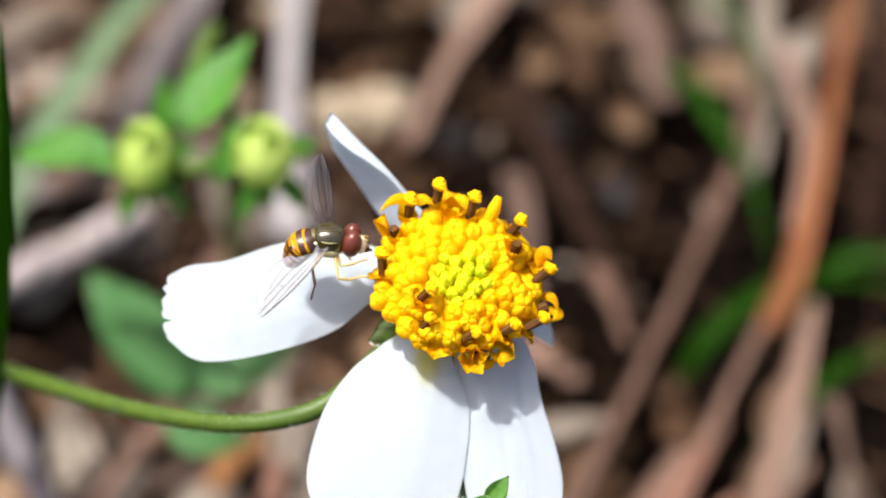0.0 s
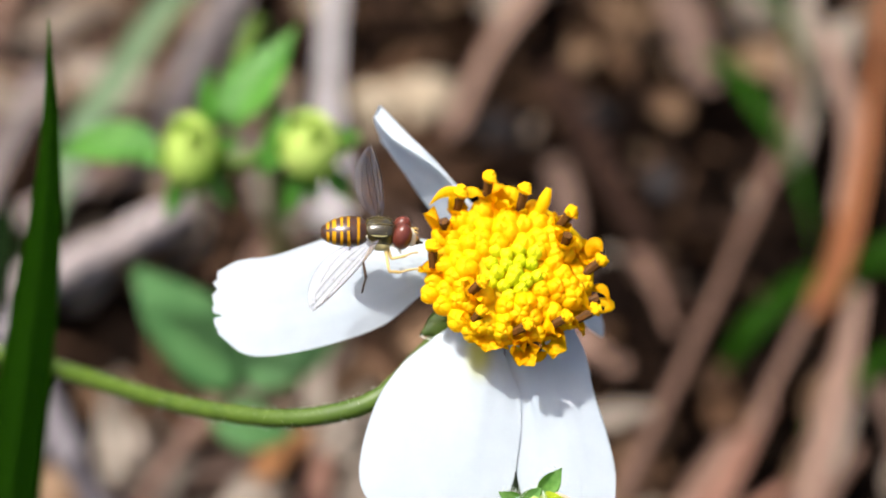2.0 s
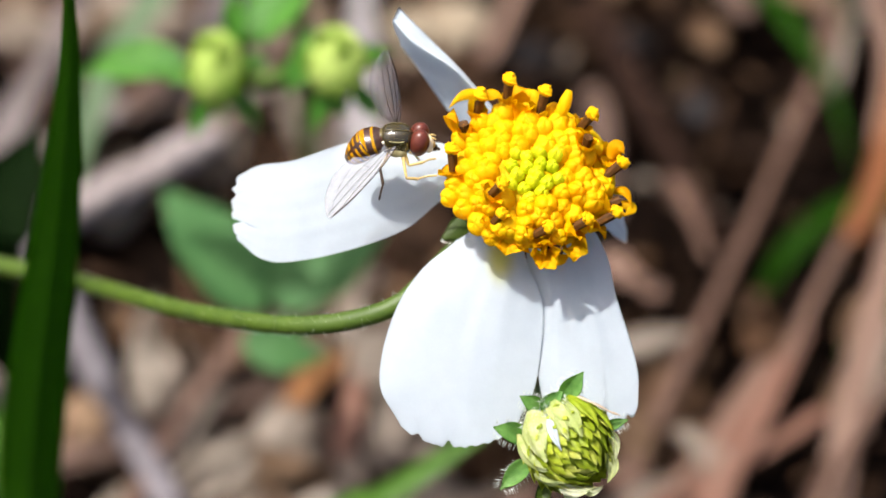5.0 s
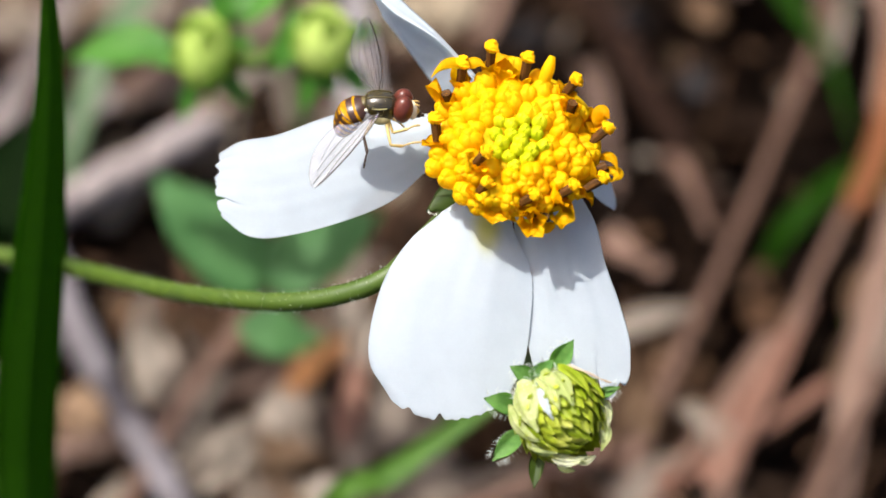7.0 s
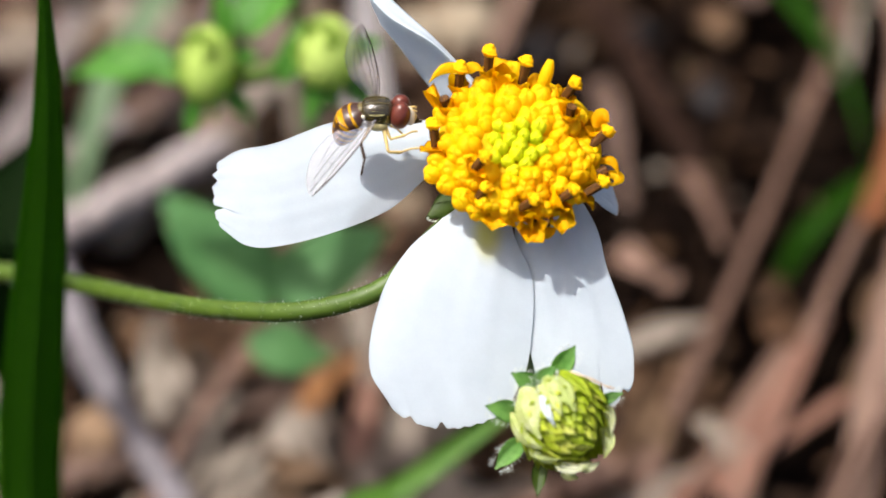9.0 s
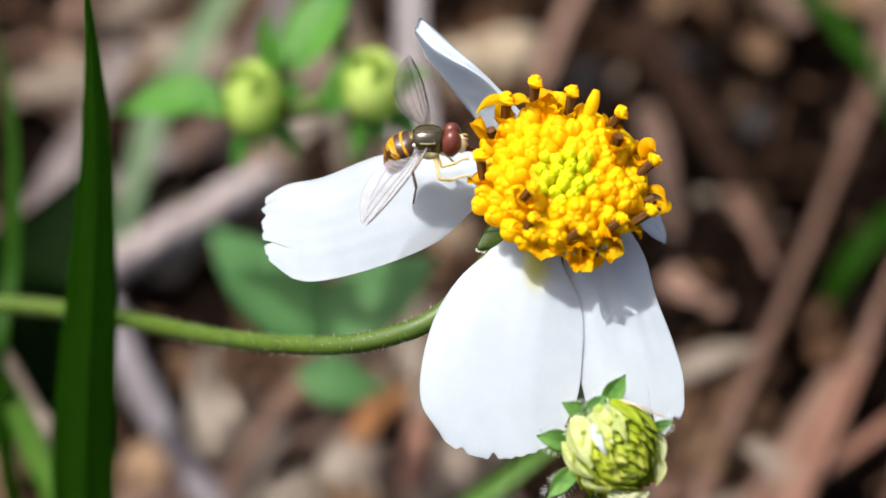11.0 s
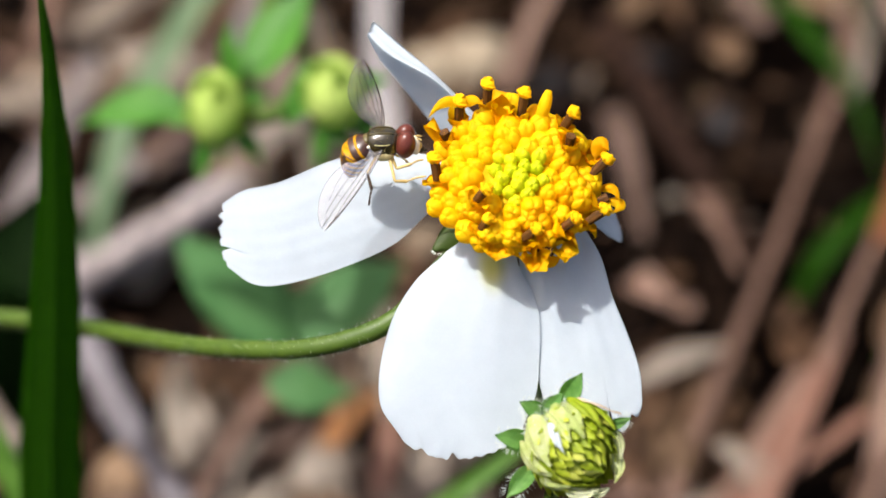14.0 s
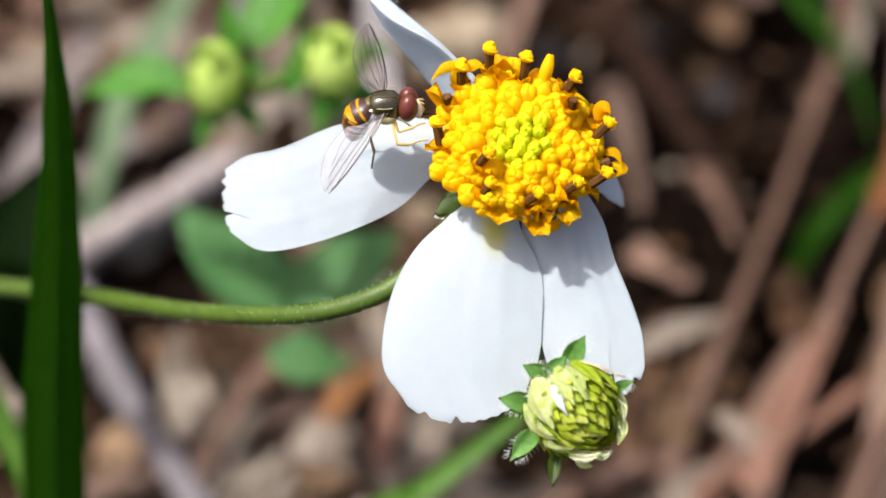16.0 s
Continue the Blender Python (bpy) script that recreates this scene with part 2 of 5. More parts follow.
def membrane():
    m = bpy.data.materials.new("wing_membrane")
    m.use_nodes = True
    nt = m.node_tree
    b = nt.nodes["Principled BSDF"]
    b.inputs["Base Color"].default_value = (0.74, 0.74, 0.76, 1)
    b.inputs["Roughness"].default_value = 0.22
    b.inputs["Specular IOR Level"].default_value = 0.8
    b.inputs["Thin Film Thickness"].default_value = 320
    tp = nt.nodes.new("ShaderNodeBsdfTransparent")
    tp.inputs["Color"].default_value = (0.76, 0.73, 0.69, 1)
    tc = nt.nodes.new("ShaderNodeTexCoord")
    n = node(nt, "TexNoise", Scale=1500.0, Detail=3.0)
    nt.links.new(tc.outputs["Object"], n.inputs["Vector"])
    fac = ramp(nt, n.outputs["Fac"], [(0.3, (0.14, 0.14, 0.14)), (0.7, (0.24, 0.24, 0.24))])
    mx = node(nt, "MixShader")
    nt.links.new(fac, mx.inputs[0])
    nt.links.new(tp.outputs[0], mx.inputs[1])
    nt.links.new(b.outputs[0], mx.inputs[2])
    nt.links.new(mx.outputs[0], nt.nodes["Material Output"].inputs["Surface"])
    return m


WING = membrane()

# ---- mesh helpers (millimetres) ----


def vec(p):
    return Vector(p)


def bez(pts, u):
    """A point of the smooth curve through control points (Bezier)."""
    pts = [vec(p) for p in pts]
    while len(pts) > 1:
        pts = [a.lerp(b, u) for a, b in pairwise(pts)]
    return pts[0]


def along(pts, u):
    """A point of a smooth line that passes through its points (Catmull-Rom)."""
    p = [vec(q) for q in pts]
    p = [p[0] * 2 - p[1]] + p + [p[-1] * 2 - p[-2]]
    n = len(p) - 3
    i = min(int(u * n), n - 1)
    t = u * n - i
    a, b, c, d = p[i:i + 4]
    return 0.5 * (2 * b + (c - a) * t + (2 * a - 5 * b + 4 * c - d) * t * t + (3 * b - a - 3 * c + d) * t ** 3)


def grid(bm, f, nu, nv, ring=False, mat=None):
    """Adds a surface f(u, v) with u, v in 0..1; ring: v closes on itself."""
    rows = [[bm.verts.new(f(i / nu, j / nv)) for j in range(nv if ring else nv + 1)] for i in range(nu + 1)]
    out = []
    for i in range(nu):
        for j in range(nv):
            k = (j + 1) % nv if ring else j + 1
            fc = bm.faces.new((rows[i][j], rows[i][k], rows[i + 1][k], rows[i + 1][j]))
            fc.smooth = True
            if mat:
                fc.material_index = mat((i + 0.5) / nu, (j + 0.5) / nv)
            out.append(fc)
    return out


def frame3(direction, up):
    """The turn whose x runs along direction and whose z is as near to up as it can be."""
    x = vec(direction).normalized()
    y = vec(up).cross(x).normalized()
    z = x.cross(y)
    return Matrix((x, y, z)).transposed()


def sheet(bm, pts, normal, half, curl=0.0, nu=14, nv=8, thick=0.1, tip=0.15, lobes=0.0, ripple=0.0, seed=0, twist=0.0, line=bez, mat=None, keel=0.0):
    """A bent blade: a middle line, a half-width half(u), curled across, with a rounded or notched tip."""
    rnd = random.Random(seed)
    ph, ph2 = rnd.random() * 6, rnd.random() * 6

    def f(u, v):
        s = v * 2 - 1
        notch = lobes * (abs(math.sin(s * 4.4 + ph)) ** 0.6 + 0.35 * math.sin(s * 15 + ph2) - 0.6)
        e = max(0.0, u * (1 - tip * abs(s) ** 2.6 + notch * u ** 6))
        c = line(pts, min(e, 1.0))
        d = line(pts, min(e + 0.02, 1.0)) - line(pts, max(min(e, 1.0) - 0.02, 0.0))
        m = frame3(d, normal) @ Euler((twist * u, 0, 0)).to_matrix()
        w = half(u)
        y = s * w
        z = curl * w * s * s + keel * w * abs(s) + ripple * math.sin(s * 7.5 + ph) * (0.3 + 0.7 * math.sin(u * 3.1)) + 0.4 * ripple * math.sin(u * 9 + ph2 + s * 3) + 0.16 * ripple * math.sin(s * 23 + ph2) * math.sin(u * 3.0)
        return c + m @ Vector((0, y, z))
    fs = grid(bm, f, nu, nv, mat=mat)
    if thick:
        bmesh.ops.solidify(bm, geom=fs, thickness=thick)
    return bm


def tube(bm, pts, radius, nu=12, nv=8, line=along, mat=None, flat=1.0):
    """A rod along a line; radius(u) in mm; both ends closed."""
    ref = Vector((0.31, 0.87, 0.39))

    def f(u, v):
        c = line(pts, u)
        d = line(pts, min(u + 0.02, 1)) - line(pts, max(u - 0.02, 0))
        m = frame3(d, ref)
        a = v * math.tau
        r = radius(u)
        return c + m @ Vector((0, math.cos(a) * r, math.sin(a) * r * flat))
    n0 = len(bm.verts)
    grid(bm, f, nu, nv, ring=True, mat=mat)
    bm.verts.ensure_lookup_table()
    for ring in (range(n0, n0 + nv), range(n0 + nu * nv, n0 + nu * nv + nv)):
        fc = bm.faces.new([bm.verts[k] for k in ring])
        fc.smooth = True
    return bm


def blob(bm, centre, size, turn=None, nu=10, nv=12, f2=None, mat=None):
    """A rounded body: a ball stretched to size along x, y, z; f2(x, y, z) may dent it."""
    turn = turn or Matrix.Identity(3)

    def f(u, v):
        a, b = (0.015 + 0.97 * u) * math.pi, v * math.tau
        p = Vector((-math.cos(a), math.sin(a) * math.cos(b), math.sin(a) * math.sin(b)))
        if f2:
            p = f2(p)
        return vec(centre) + turn @ Vector((p.x * size[0], p.y * size[1], p.z * size[2]))
    n0 = len(bm.verts)
    grid(bm, f, nu, nv, ring=True, mat=mat)
    bm.verts.ensure_lookup_table()
    for ring in (range(n0, n0 + nv), range(n0 + nu * nv, n0 + nu * nv + nv)):
        bm.faces.new([bm.verts[k] for k in ring]).smooth = True
    return bm


def where(ob):
    m = ob.matrix_basis.copy()
    return where(ob.parent) @ m if ob.parent else m


def mesh_of(bm, *mats, m=None):
    """Turns a bmesh in millimetres into mesh data in metres, moved by m (in metres)."""
    bmesh.ops.recalc_face_normals(bm, faces=bm.faces)
    bm.transform((m or Matrix.Identity(4)) @ Matrix.Scale(MM, 4))
    me = bpy.data.meshes.new("mesh")
    bm.to_mesh(me)
    bm.free()
    for k in mats:
        me.materials.append(k)
    return me


def thing(name, m, label, category, group="", kind=""):
    ob = new(name)
    ob.empty_display_size = 0.002
    ob.matrix_basis = m
    return tagged(ob, label, category, group, kind)


def part(name, bm, mats, parent, label="", local=False):
    """Links a bmesh as one mesh under a thing or a part. Its vertices are in V, or, if local, in the parent's own space."""
    mats = mats if isinstance(mats, tuple) else (mats,)
    ob = new(name, mesh_of(bm, *mats, m=None if local else where(parent).inverted() @ V))
    ob.parent = parent
    return tagged(ob, label)


def placed(name, me, parent, m, label=""):
    """Links ready mesh data under a parent, at a pose in the parent's space (in metres)."""
    ob = new(name, me)
    ob.parent = parent
    ob.matrix_basis = m
    return tagged(ob, label)


def to_v(x, y, h):
    """A place given in world millimetres, in V."""
    return (V.inverted() @ (Vector((x, y, h)) * MM)) / MM


# ---- ground ----


def ground():
    bm = bmesh.new()
    steps = [i * 0.0035 for i in range(0, 41)]
    g = 0.145
    while g < 400:
        steps.append(g)
        g *= 1.35
    axis = [-s for s in reversed(steps[1:])] + steps
    n = len(axis)
    vs = []
    for y in axis:
        for x in axis:
            r = math.hypot(x, y)
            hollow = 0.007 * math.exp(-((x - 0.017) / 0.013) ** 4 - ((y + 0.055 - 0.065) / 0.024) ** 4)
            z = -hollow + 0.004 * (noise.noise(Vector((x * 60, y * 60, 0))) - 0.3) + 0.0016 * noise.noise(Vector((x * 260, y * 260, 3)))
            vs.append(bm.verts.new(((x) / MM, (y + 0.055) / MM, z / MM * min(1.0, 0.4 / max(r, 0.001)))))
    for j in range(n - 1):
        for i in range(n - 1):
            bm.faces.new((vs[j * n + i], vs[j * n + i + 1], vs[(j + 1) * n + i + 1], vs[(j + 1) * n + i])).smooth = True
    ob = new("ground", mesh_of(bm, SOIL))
    tagged(ob, "brown soil darkened as in shade, strewn with dry plant litter", "ground", kind="structure")


ground()


def litter_crumbs():
    """Fine broken needles, leaf bits and grit, too many to count."""
    rnd = random.Random(5)
    verts, faces = [], []
    for k in range(5200):
        near = k < 3600
        x = rnd.uniform(-75, 70) if near else rnd.uniform(-260, 260)
        y = rnd.uniform(5, 125) if near else rnd.uniform(-190, 300)
        # Crumbs thinned here so that the shade-dark soil shows.
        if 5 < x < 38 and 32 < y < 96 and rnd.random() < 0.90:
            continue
        h = rnd.uniform(-0.5, 2.6)
        l = rnd.choice((1.2, 2, 3, 5, 9)) * rnd.uniform(0.6, 1.4)
        w = rnd.uniform(0.25, 0.9) if l > 3 else rnd.uniform(0.5, 1.5)
        t = rnd.uniform(0.15, 0.5)
        m = Matrix.LocRotScale((x, y, h), Euler((rnd.gauss(0, 0.4), rnd.gauss(0, 0.25), rnd.uniform(0, 6.3))), (l / 2, w / 2, t))
        b = len(verts)
        for p in ((-1, -0.7, 0), (-0.8, 0.8, -0.3), (0.9, 0.6, 0), (1, -0.5, -0.2), (-0.5, 0, 1), (0.55, 0.05, 0.8)):
            verts.append(m @ Vector(p) * MM)
        faces += [tuple(b + i for i in f) for f in ((0, 1, 4), (1, 2, 5, 4), (2, 3, 5), (3, 0, 4, 5), (0, 3, 2, 1))]
    me = bpy.data.meshes.new("crumbs")
    me.from_pydata(verts, [], faces)
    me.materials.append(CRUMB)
    tagged(new("litter", me), "fine brown crumbs of broken needles and leaves on soil", "plant litter", kind="stuff")


litter_crumbs()

# ---- dry straws, twigs, leaves and pebbles on the ground (world millimetres) ----
UP = Vector((0, 0, 1))


def straw(name, pts, width, mat, label, category="straw", group="dry straws on the ground", fold=0.25, height=1.5, seed=1):
    """A long dry blade lying on the litter: points x, y, height in world millimetres."""
    o = Vector(pts[0])
    ob = thing(name, Matrix.Translation(o * MM), label, category, group)
    bm = bmesh.new()
    sheet(bm, [Vector(p) - o for p in pts], UP, lambda u: width / 2 * (0.75 + 0.25 * math.sin(u * 5 + seed)), curl=fold, nu=20, nv=5, thick=0.25, tip=0.05,
          ripple=0.12, seed=seed, line=along)
    part("blade", bm, mat, ob, local=True)
    bm = bmesh.new()
    tube(bm, [Vector(p) - o + Vector((0, 0, 0.1)) for p in pts], lambda u: width * 0.06, nu=18, nv=5)
    part("midrib", bm, mat, ob, local=True)
    return ob


def twig(name, pts, radius, mat, label, category="twig", group="twigs on the ground", seed=1):
    o = Vector(pts[0])
    ob = thing(name, Matrix.Translation(o * MM), label, category, group)
    bm = bmesh.new()
    rnd = random.Random(seed)
    ph = rnd.random() * 6
    tube(bm, [Vector(p) - o for p in pts], lambda u: radius * (1.1 - 0.3 * u) * (1 + 0.12 * math.sin(u * 23 + ph) + 0.08 * math.sin(u * 51)), nu=26, nv=8)
    part("stick", bm, mat, ob, local=True)
    line = [Vector(p) - o for p in pts]
    for u in (0.18, 0.47, 0.74):
        bm = bmesh.new()
        d = (along(line, u + 0.02) - along(line, u - 0.02)).normalized()
        side = d.cross(Vector((math.sin(u * 40), math.cos(u * 40), 0.4))).normalized()
        blob(bm, along(line, u) + side * radius * 0.55, (radius * 1.1, radius * 0.75, radius * 0.75), frame3(d, side), 7, 9, lambda p: p * (1 + 0.2 * math.sin(p.x * 5 + p.y * 4)))
        part("knot", bm, mat, ob, local=True)
    return ob


straw("dry_straw", [(30.5, 88, 6), (28.0, 78.1, 5), (23.6, 66.1, 4.5), (19.1, 54.7, 4), (13.9, 42.6, 3), (8.0, 27, 2)], 2.1, STRAW, "long pinkish brown dry straw lying on dark litter", seed=2)
straw("dry_straw", [(41, 112, 7), (39.0, 98.0, 7), (35.9, 80.1, 6), (32.4, 64.6, 6), (29.6, 57.5, 5.4)], 2.3, STRAW_RED, "long curved reddish brown dry straw lying on litter", seed=3)
straw("dry_straw", [(31.6, 63.5, 4.6), (27.4, 54.2, 4.8), (22.4, 42.4, 4), (16.6, 28, 3)], 1.6, STRAW, "pinkish brown dry straw meeting a reddish one", seed=41)
straw("dry_straw", [(25.6, 49.5, 3.6), (22.2, 41.8, 4.6), (18.9, 35.6, 4), (16.4, 30.5, 3.2)], 2.9, STRAW_PINK, "broad salmon pink dry straw among brown ones", seed=42)
straw("dry_straw", [(31.8, 108, 5), (31.2, 98.5, 5), (30.0, 84.1, 5), (28.1, 75.1, 4)], 3.2, PALE, "broad bleached tan dry straw crossed by a longer one", seed=4)
straw("dry_straw", [(34, 62, 4), (32.0, 53.0, 4), (29.4, 43.4, 4), (25.7, 29.5, 3)], 2.6, STRAW, "short pinkish dry straw beside a reddish one", seed=5)
straw("dry_straw", [(7, 88, 3), (10.8, 78.6, 3), (14.5, 69.8, 2.5), (19.9, 58.8, 2)], 2.6, STRAW_DULL, "dry straw dulled as in shade, half sunk in litter", seed=6)
straw("dry_straw", [(9, 106, 4), (5.2, 96.5, 4), (1.6, 89.0, 3.5), (-1.9, 79.1, 3)], 2.8, STRAW, "tan bleached dry straw lying on litter", seed=7)
straw("dry_straw", [(-48, 62.5, 4), (-43.5, 65.0, 4), (-38.8, 67.6, 4), (-32.7, 72.9, 3.5), (-24, 80, 3)], 4.6, STRAW_MID, "broad brown straw lying on litter", seed=8)
straw("dry_straw", [(-13, 100, 3), (-13.0, 90, 3.5), (-13.0, 80, 3), (-12.2, 68, 2.5)], 3.8, BONE, "pale pinkish dry straw lying on litter", seed=9)
straw("dry_straw", [(27, 41, 3.2), (20.5, 36, 3), (13, 31.5, 2.5), (6, 26, 2)], 2.4, STRAW_PINK, "broad salmon pink dry straw near crossing straws", seed=10)
straw("dry_straw", [(8.0, 45.8, 2.5), (12, 47.6, 3.2), (16.5, 49.2, 2.6)], 2.6, PALE, "short bleached straw lying across dark litter", seed=12)
straw("dry_straw", [(22.5, 45.5, 3.6), (18, 38.5, 3.4), (13.5, 32, 3)], 2.2, STRAW, "pinkish tan straw under a reddish one", seed=13)
straw("dry_straw", [(-7, 26.5, 2), (0, 30.0, 3), (5, 32.5, 3.2), (9.5, 35.5, 2.6)], 3.4, STRAW, "broad pinkish tan straw lying under crossing straws", seed=15)
straw("dry_straw", [(33, 45, 3.4), (28, 36, 3.8), (23.5, 26, 3)], 2.4, STRAW, "pinkish tan straw beside reddish ones", seed=16)
twig("dry_twig", [(-47, 54.6, 5), (-37.2, 58.9, 5), (-31.2, 62.8, 5.5), (-25.0, 68.0, 5)], 1.7, GREYWOOD_PALE, "weathered grey dry twig lying on litter", seed=3)
twig("dry_twig", [(-41, 59, 4), (-37.1, 50.0, 4), (-33.7, 42.2, 4), (-27.6, 31.2, 3.5), (-22, 20, 3)], 1.4, GREYWOOD, "weathered bluish grey dry twig beside pebbles", seed=5)


straw("dry_straw", [(16.0, 110, 3), (17.8, 101, 3.8), (20.0, 93, 3.6), (22.0, 86, 2.6)], 4.2, STRAW_MID, "broad weathered brownish straw lying behind tan ones", seed=17)
straw("dry_straw", [(-20.8, 101, 3), (-23.2, 92, 3.8), (-26.0, 83, 3.6), (-29.4, 74, 2.6)], 3.6, GREYWOOD_PALE, "broad bleached grey straw beside a green blade", seed=31)
straw("dry_straw", [(-44.6, 62, 6), (-42.2, 70, 6.4), (-40.0, 77, 6), (-38.4, 84, 5)], 3.4, GREYWOOD_PALE, "broad bleached straw standing over the litter", seed=39)
straw("dry_straw", [(-49, 58.5, 5.6), (-43.6, 61.2, 6.2), (-38.2, 66.2, 6), (-33.6, 71.5, 5)], 2.6, GREYWOOD_PALE, "bleached greyish straw lying over a twig", seed=40)
straw("dry_straw", [(32.6, 51, 3.2), (31.5, 45.4, 3.8), (30.0, 38.5, 3.2)], 1.8, PALE, "bleached straw lying over reddish straws", seed=32)
straw("dry_straw", [(35.0, 52, 3.4), (35.9, 46, 3.8), (36.6, 38, 3)], 1.8, STRAW_MID, "dull brown straw among crossing straws", seed=33)
straw("dry_straw", [(31.2, 49, 3.2), (29.0, 38, 3.6), (26.3, 28, 3)], 2.4, STRAW_MID, "dull brown straw among reddish ones", seed=34)
straw("dry_straw", [(14.6, 38.4, 3.4), (16.6, 35.8, 4.0), (18.6, 33.4, 3.4)], 3.0, PALE, "short bleached straw among reddish ones", seed=35)
straw("dry_straw", [(-12.0, 43.4, 3.0), (-12.6, 39, 3.6), (-13.3, 34.6, 3.0)], 2.2, STRAW_PINK, "short pale pinkish straw beside a green blade", seed=36)
straw("dry_straw", [(43.0, 99, 3), (41.8, 84, 3.5), (39.4, 70, 3)], 2.4, STRAW_DULL, "dark straw behind reddish straws", seed=37)
straw("dry_straw", [(14.6, 67.0, 2.2), (16.2, 62.8, 2.8), (17.8, 57.6, 2.2)], 1.8, STRAW, "pinkish tan straw piece in dark litter", seed=38)
straw("dry_straw", [(31, 96, 4.5), (33.5, 86, 5.4), (34.2, 78, 5), (32.5, 70, 4)], 2.2, STRAW, "weathered tan straw behind reddish straws", seed=18)
straw("dry_straw", [(7.6, 78, 1.6), (8.6, 72, 2.6), (9.2, 67, 2.6), (9.8, 62, 2)], 2.5, STRAW_MID, "pinkish tan straw piece in dark litter", seed=19)

straw("dry_straw", [(8.6, 58, 1.6), (10.6, 55.5, 2.4), (13.6, 53.6, 2)], 3.2, STRAW, "short pinkish tan straw piece beside dark litter", seed=20)


def scatter():
    """The rest of the litter: straws, leaves, pebbles, twigs, in random turns."""
    rnd = random.Random(11)
    base = straw("dry_straw", [(-30, 0, 0.5), (-15, 1.5, 1.6), (0, 0.5, 2.2), (14, -1.5, 1.4), (30, 0.5, 0.4)], 2.6, STRAW, "short brown dry straw lying in the litter", seed=21)
    base.matrix_basis = pose(0.052, 0.10, 0.001, 0, 0, 70)
    alt = straw("dry_straw", [(-20, 0, 0.4), (-8, -1.5, 1.5), (5, -2, 1.8), (20, 1.0, 0.5)], 3.6, STRAW_MID, "broad brown dry straw lying in the litter", seed=22)
    alt.matrix_basis = pose(-0.054, 0.03, 0.001, 0, 0, 20)
    for k in range(120):
        x, y = (rnd.uniform(-80, 75), rnd.uniform(0, 130)) if k < 80 else (rnd.uniform(-220, 220), rnd.uniform(-150, 260))
        if (3 < x < 45 and 15 < y < 90) or (0 < x < 22 and y < 98):
            continue
        if -46 < x < 3 and 20 < y < 64:
            continue
        a = rnd.gauss(62, 9) if x > 0 else rnd.gauss(115, 32)
        copy_thing(rnd.choice((base, base, alt)), pose(x * MM, y * MM, rnd.uniform(-0.6, 2.0) * MM, rnd.gauss(0, 14), rnd.gauss(0, 4), a))
    dim = straw("dry_straw", [(-12, 0, 0.4), (-4, -0.8, 1.2), (4, -1, 1.3), (12, 0.5, 0.5)], 2.2, STRAW_DARK, "dark brown straw half buried in soil, darkened as in shade", seed=25)
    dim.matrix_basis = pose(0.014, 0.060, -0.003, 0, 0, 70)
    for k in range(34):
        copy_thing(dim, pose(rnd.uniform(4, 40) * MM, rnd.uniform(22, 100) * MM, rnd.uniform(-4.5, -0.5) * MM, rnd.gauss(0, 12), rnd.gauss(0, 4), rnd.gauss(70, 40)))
    # curled dry leaves
    kinds = []
    for s in range(3):
        ob = thing("dry_leaf", pose((-60 - 9 * s) * MM, 40 * MM, 0.002), "curled brown dry leaf lying in the litter", "dry leaf", "dry leaves on the ground")
        bm = bmesh.new()
        sheet(bm, [(-5, 0, 0), (-1, 0.8, 2.0), (5 + s, -0.5, 0.4)], UP, lambda u: (2.6 + 0.5 * s) * math.sin(math.pi * min(0.97, 0.08 + 0.9 * u)) ** 0.7, curl=0.35 - 0.3 * s, nu=12, nv=7, thick=0.2, tip=0.2,
              lobes=0.06, ripple=0.4, seed=30 + s)
        part("blade", bm, DRYLEAF, ob, local=True)
        kinds.append(ob)
    for k in range(150):
        x, y = (rnd.uniform(-75, 70), rnd.uniform(5, 125)) if k < 115 else (rnd.uniform(-220, 220), rnd.uniform(-150, 260))
        if (5 < x < 40 and 20 < y < 90 and rnd.random() < 0.7) or (2 < x < 32 and 58 < y < 88):
            continue
        copy_thing(rnd.choice(kinds), pose(x * MM, y * MM, rnd.uniform(-0.3, 1.6) * MM, rnd.gauss(0, 16), rnd.gauss(0, 16), rnd.uniform(0, 360)))
    # pebbles
    stones = []
    for s in range(3):
        bm = bmesh.new()
        bmesh.ops.create_icosphere(bm, subdivisions=3, radius=1.0)
        for v in bm.verts:
            n = noise.noise(v.co * 1.1 + Vector((s * 7, 0, 0))) * 0.55 + noise.noise(v.co * 3.1 + Vector((s * 3, 5, 0))) * 0.08
            v.co *= 1 + n
            v.co = Vector((v.co.x * 3.4, v.co.y * (2.6 + 0.3 * s), v.co.z * 2.0))
        for f in bm.faces:
            f.smooth = True
        ob = new("pebble", mesh_of(bm, PEBBLE))
        ob.matrix_basis = pose((-64 - 8 * s) * MM, 58 * MM, 0.0012)
        tagged(ob, "small rounded beige pebble in the litter", "pebble", "pebbles on the ground")
        stones.append(ob)
    # bleached leaf pieces and a few pebbles at set places
    pale = thing("bleached_leaf", pose(-0.058, 0.075, 0.002, 0, 0, 40), "bleached pinkish beige dry leaf in the litter", "dry leaf", "bleached leaves on the ground")
    bm = bmesh.new()
    sheet(bm, [(-5.5, 0, 0.2), (-1, 1.0, 2.4), (5.5, -0.6, 0.4)], UP, lambda u: 2.3 * math.sin(math.pi * min(0.96, 0.1 + 0.86 * u)) ** 0.6, curl=-0.25, nu=12, nv=7, thick=0.2, tip=0.2, lobes=0.06, ripple=0.4, seed=44)
    part("blade", bm, PALE, pale, local=True)
    bm = bmesh.new()
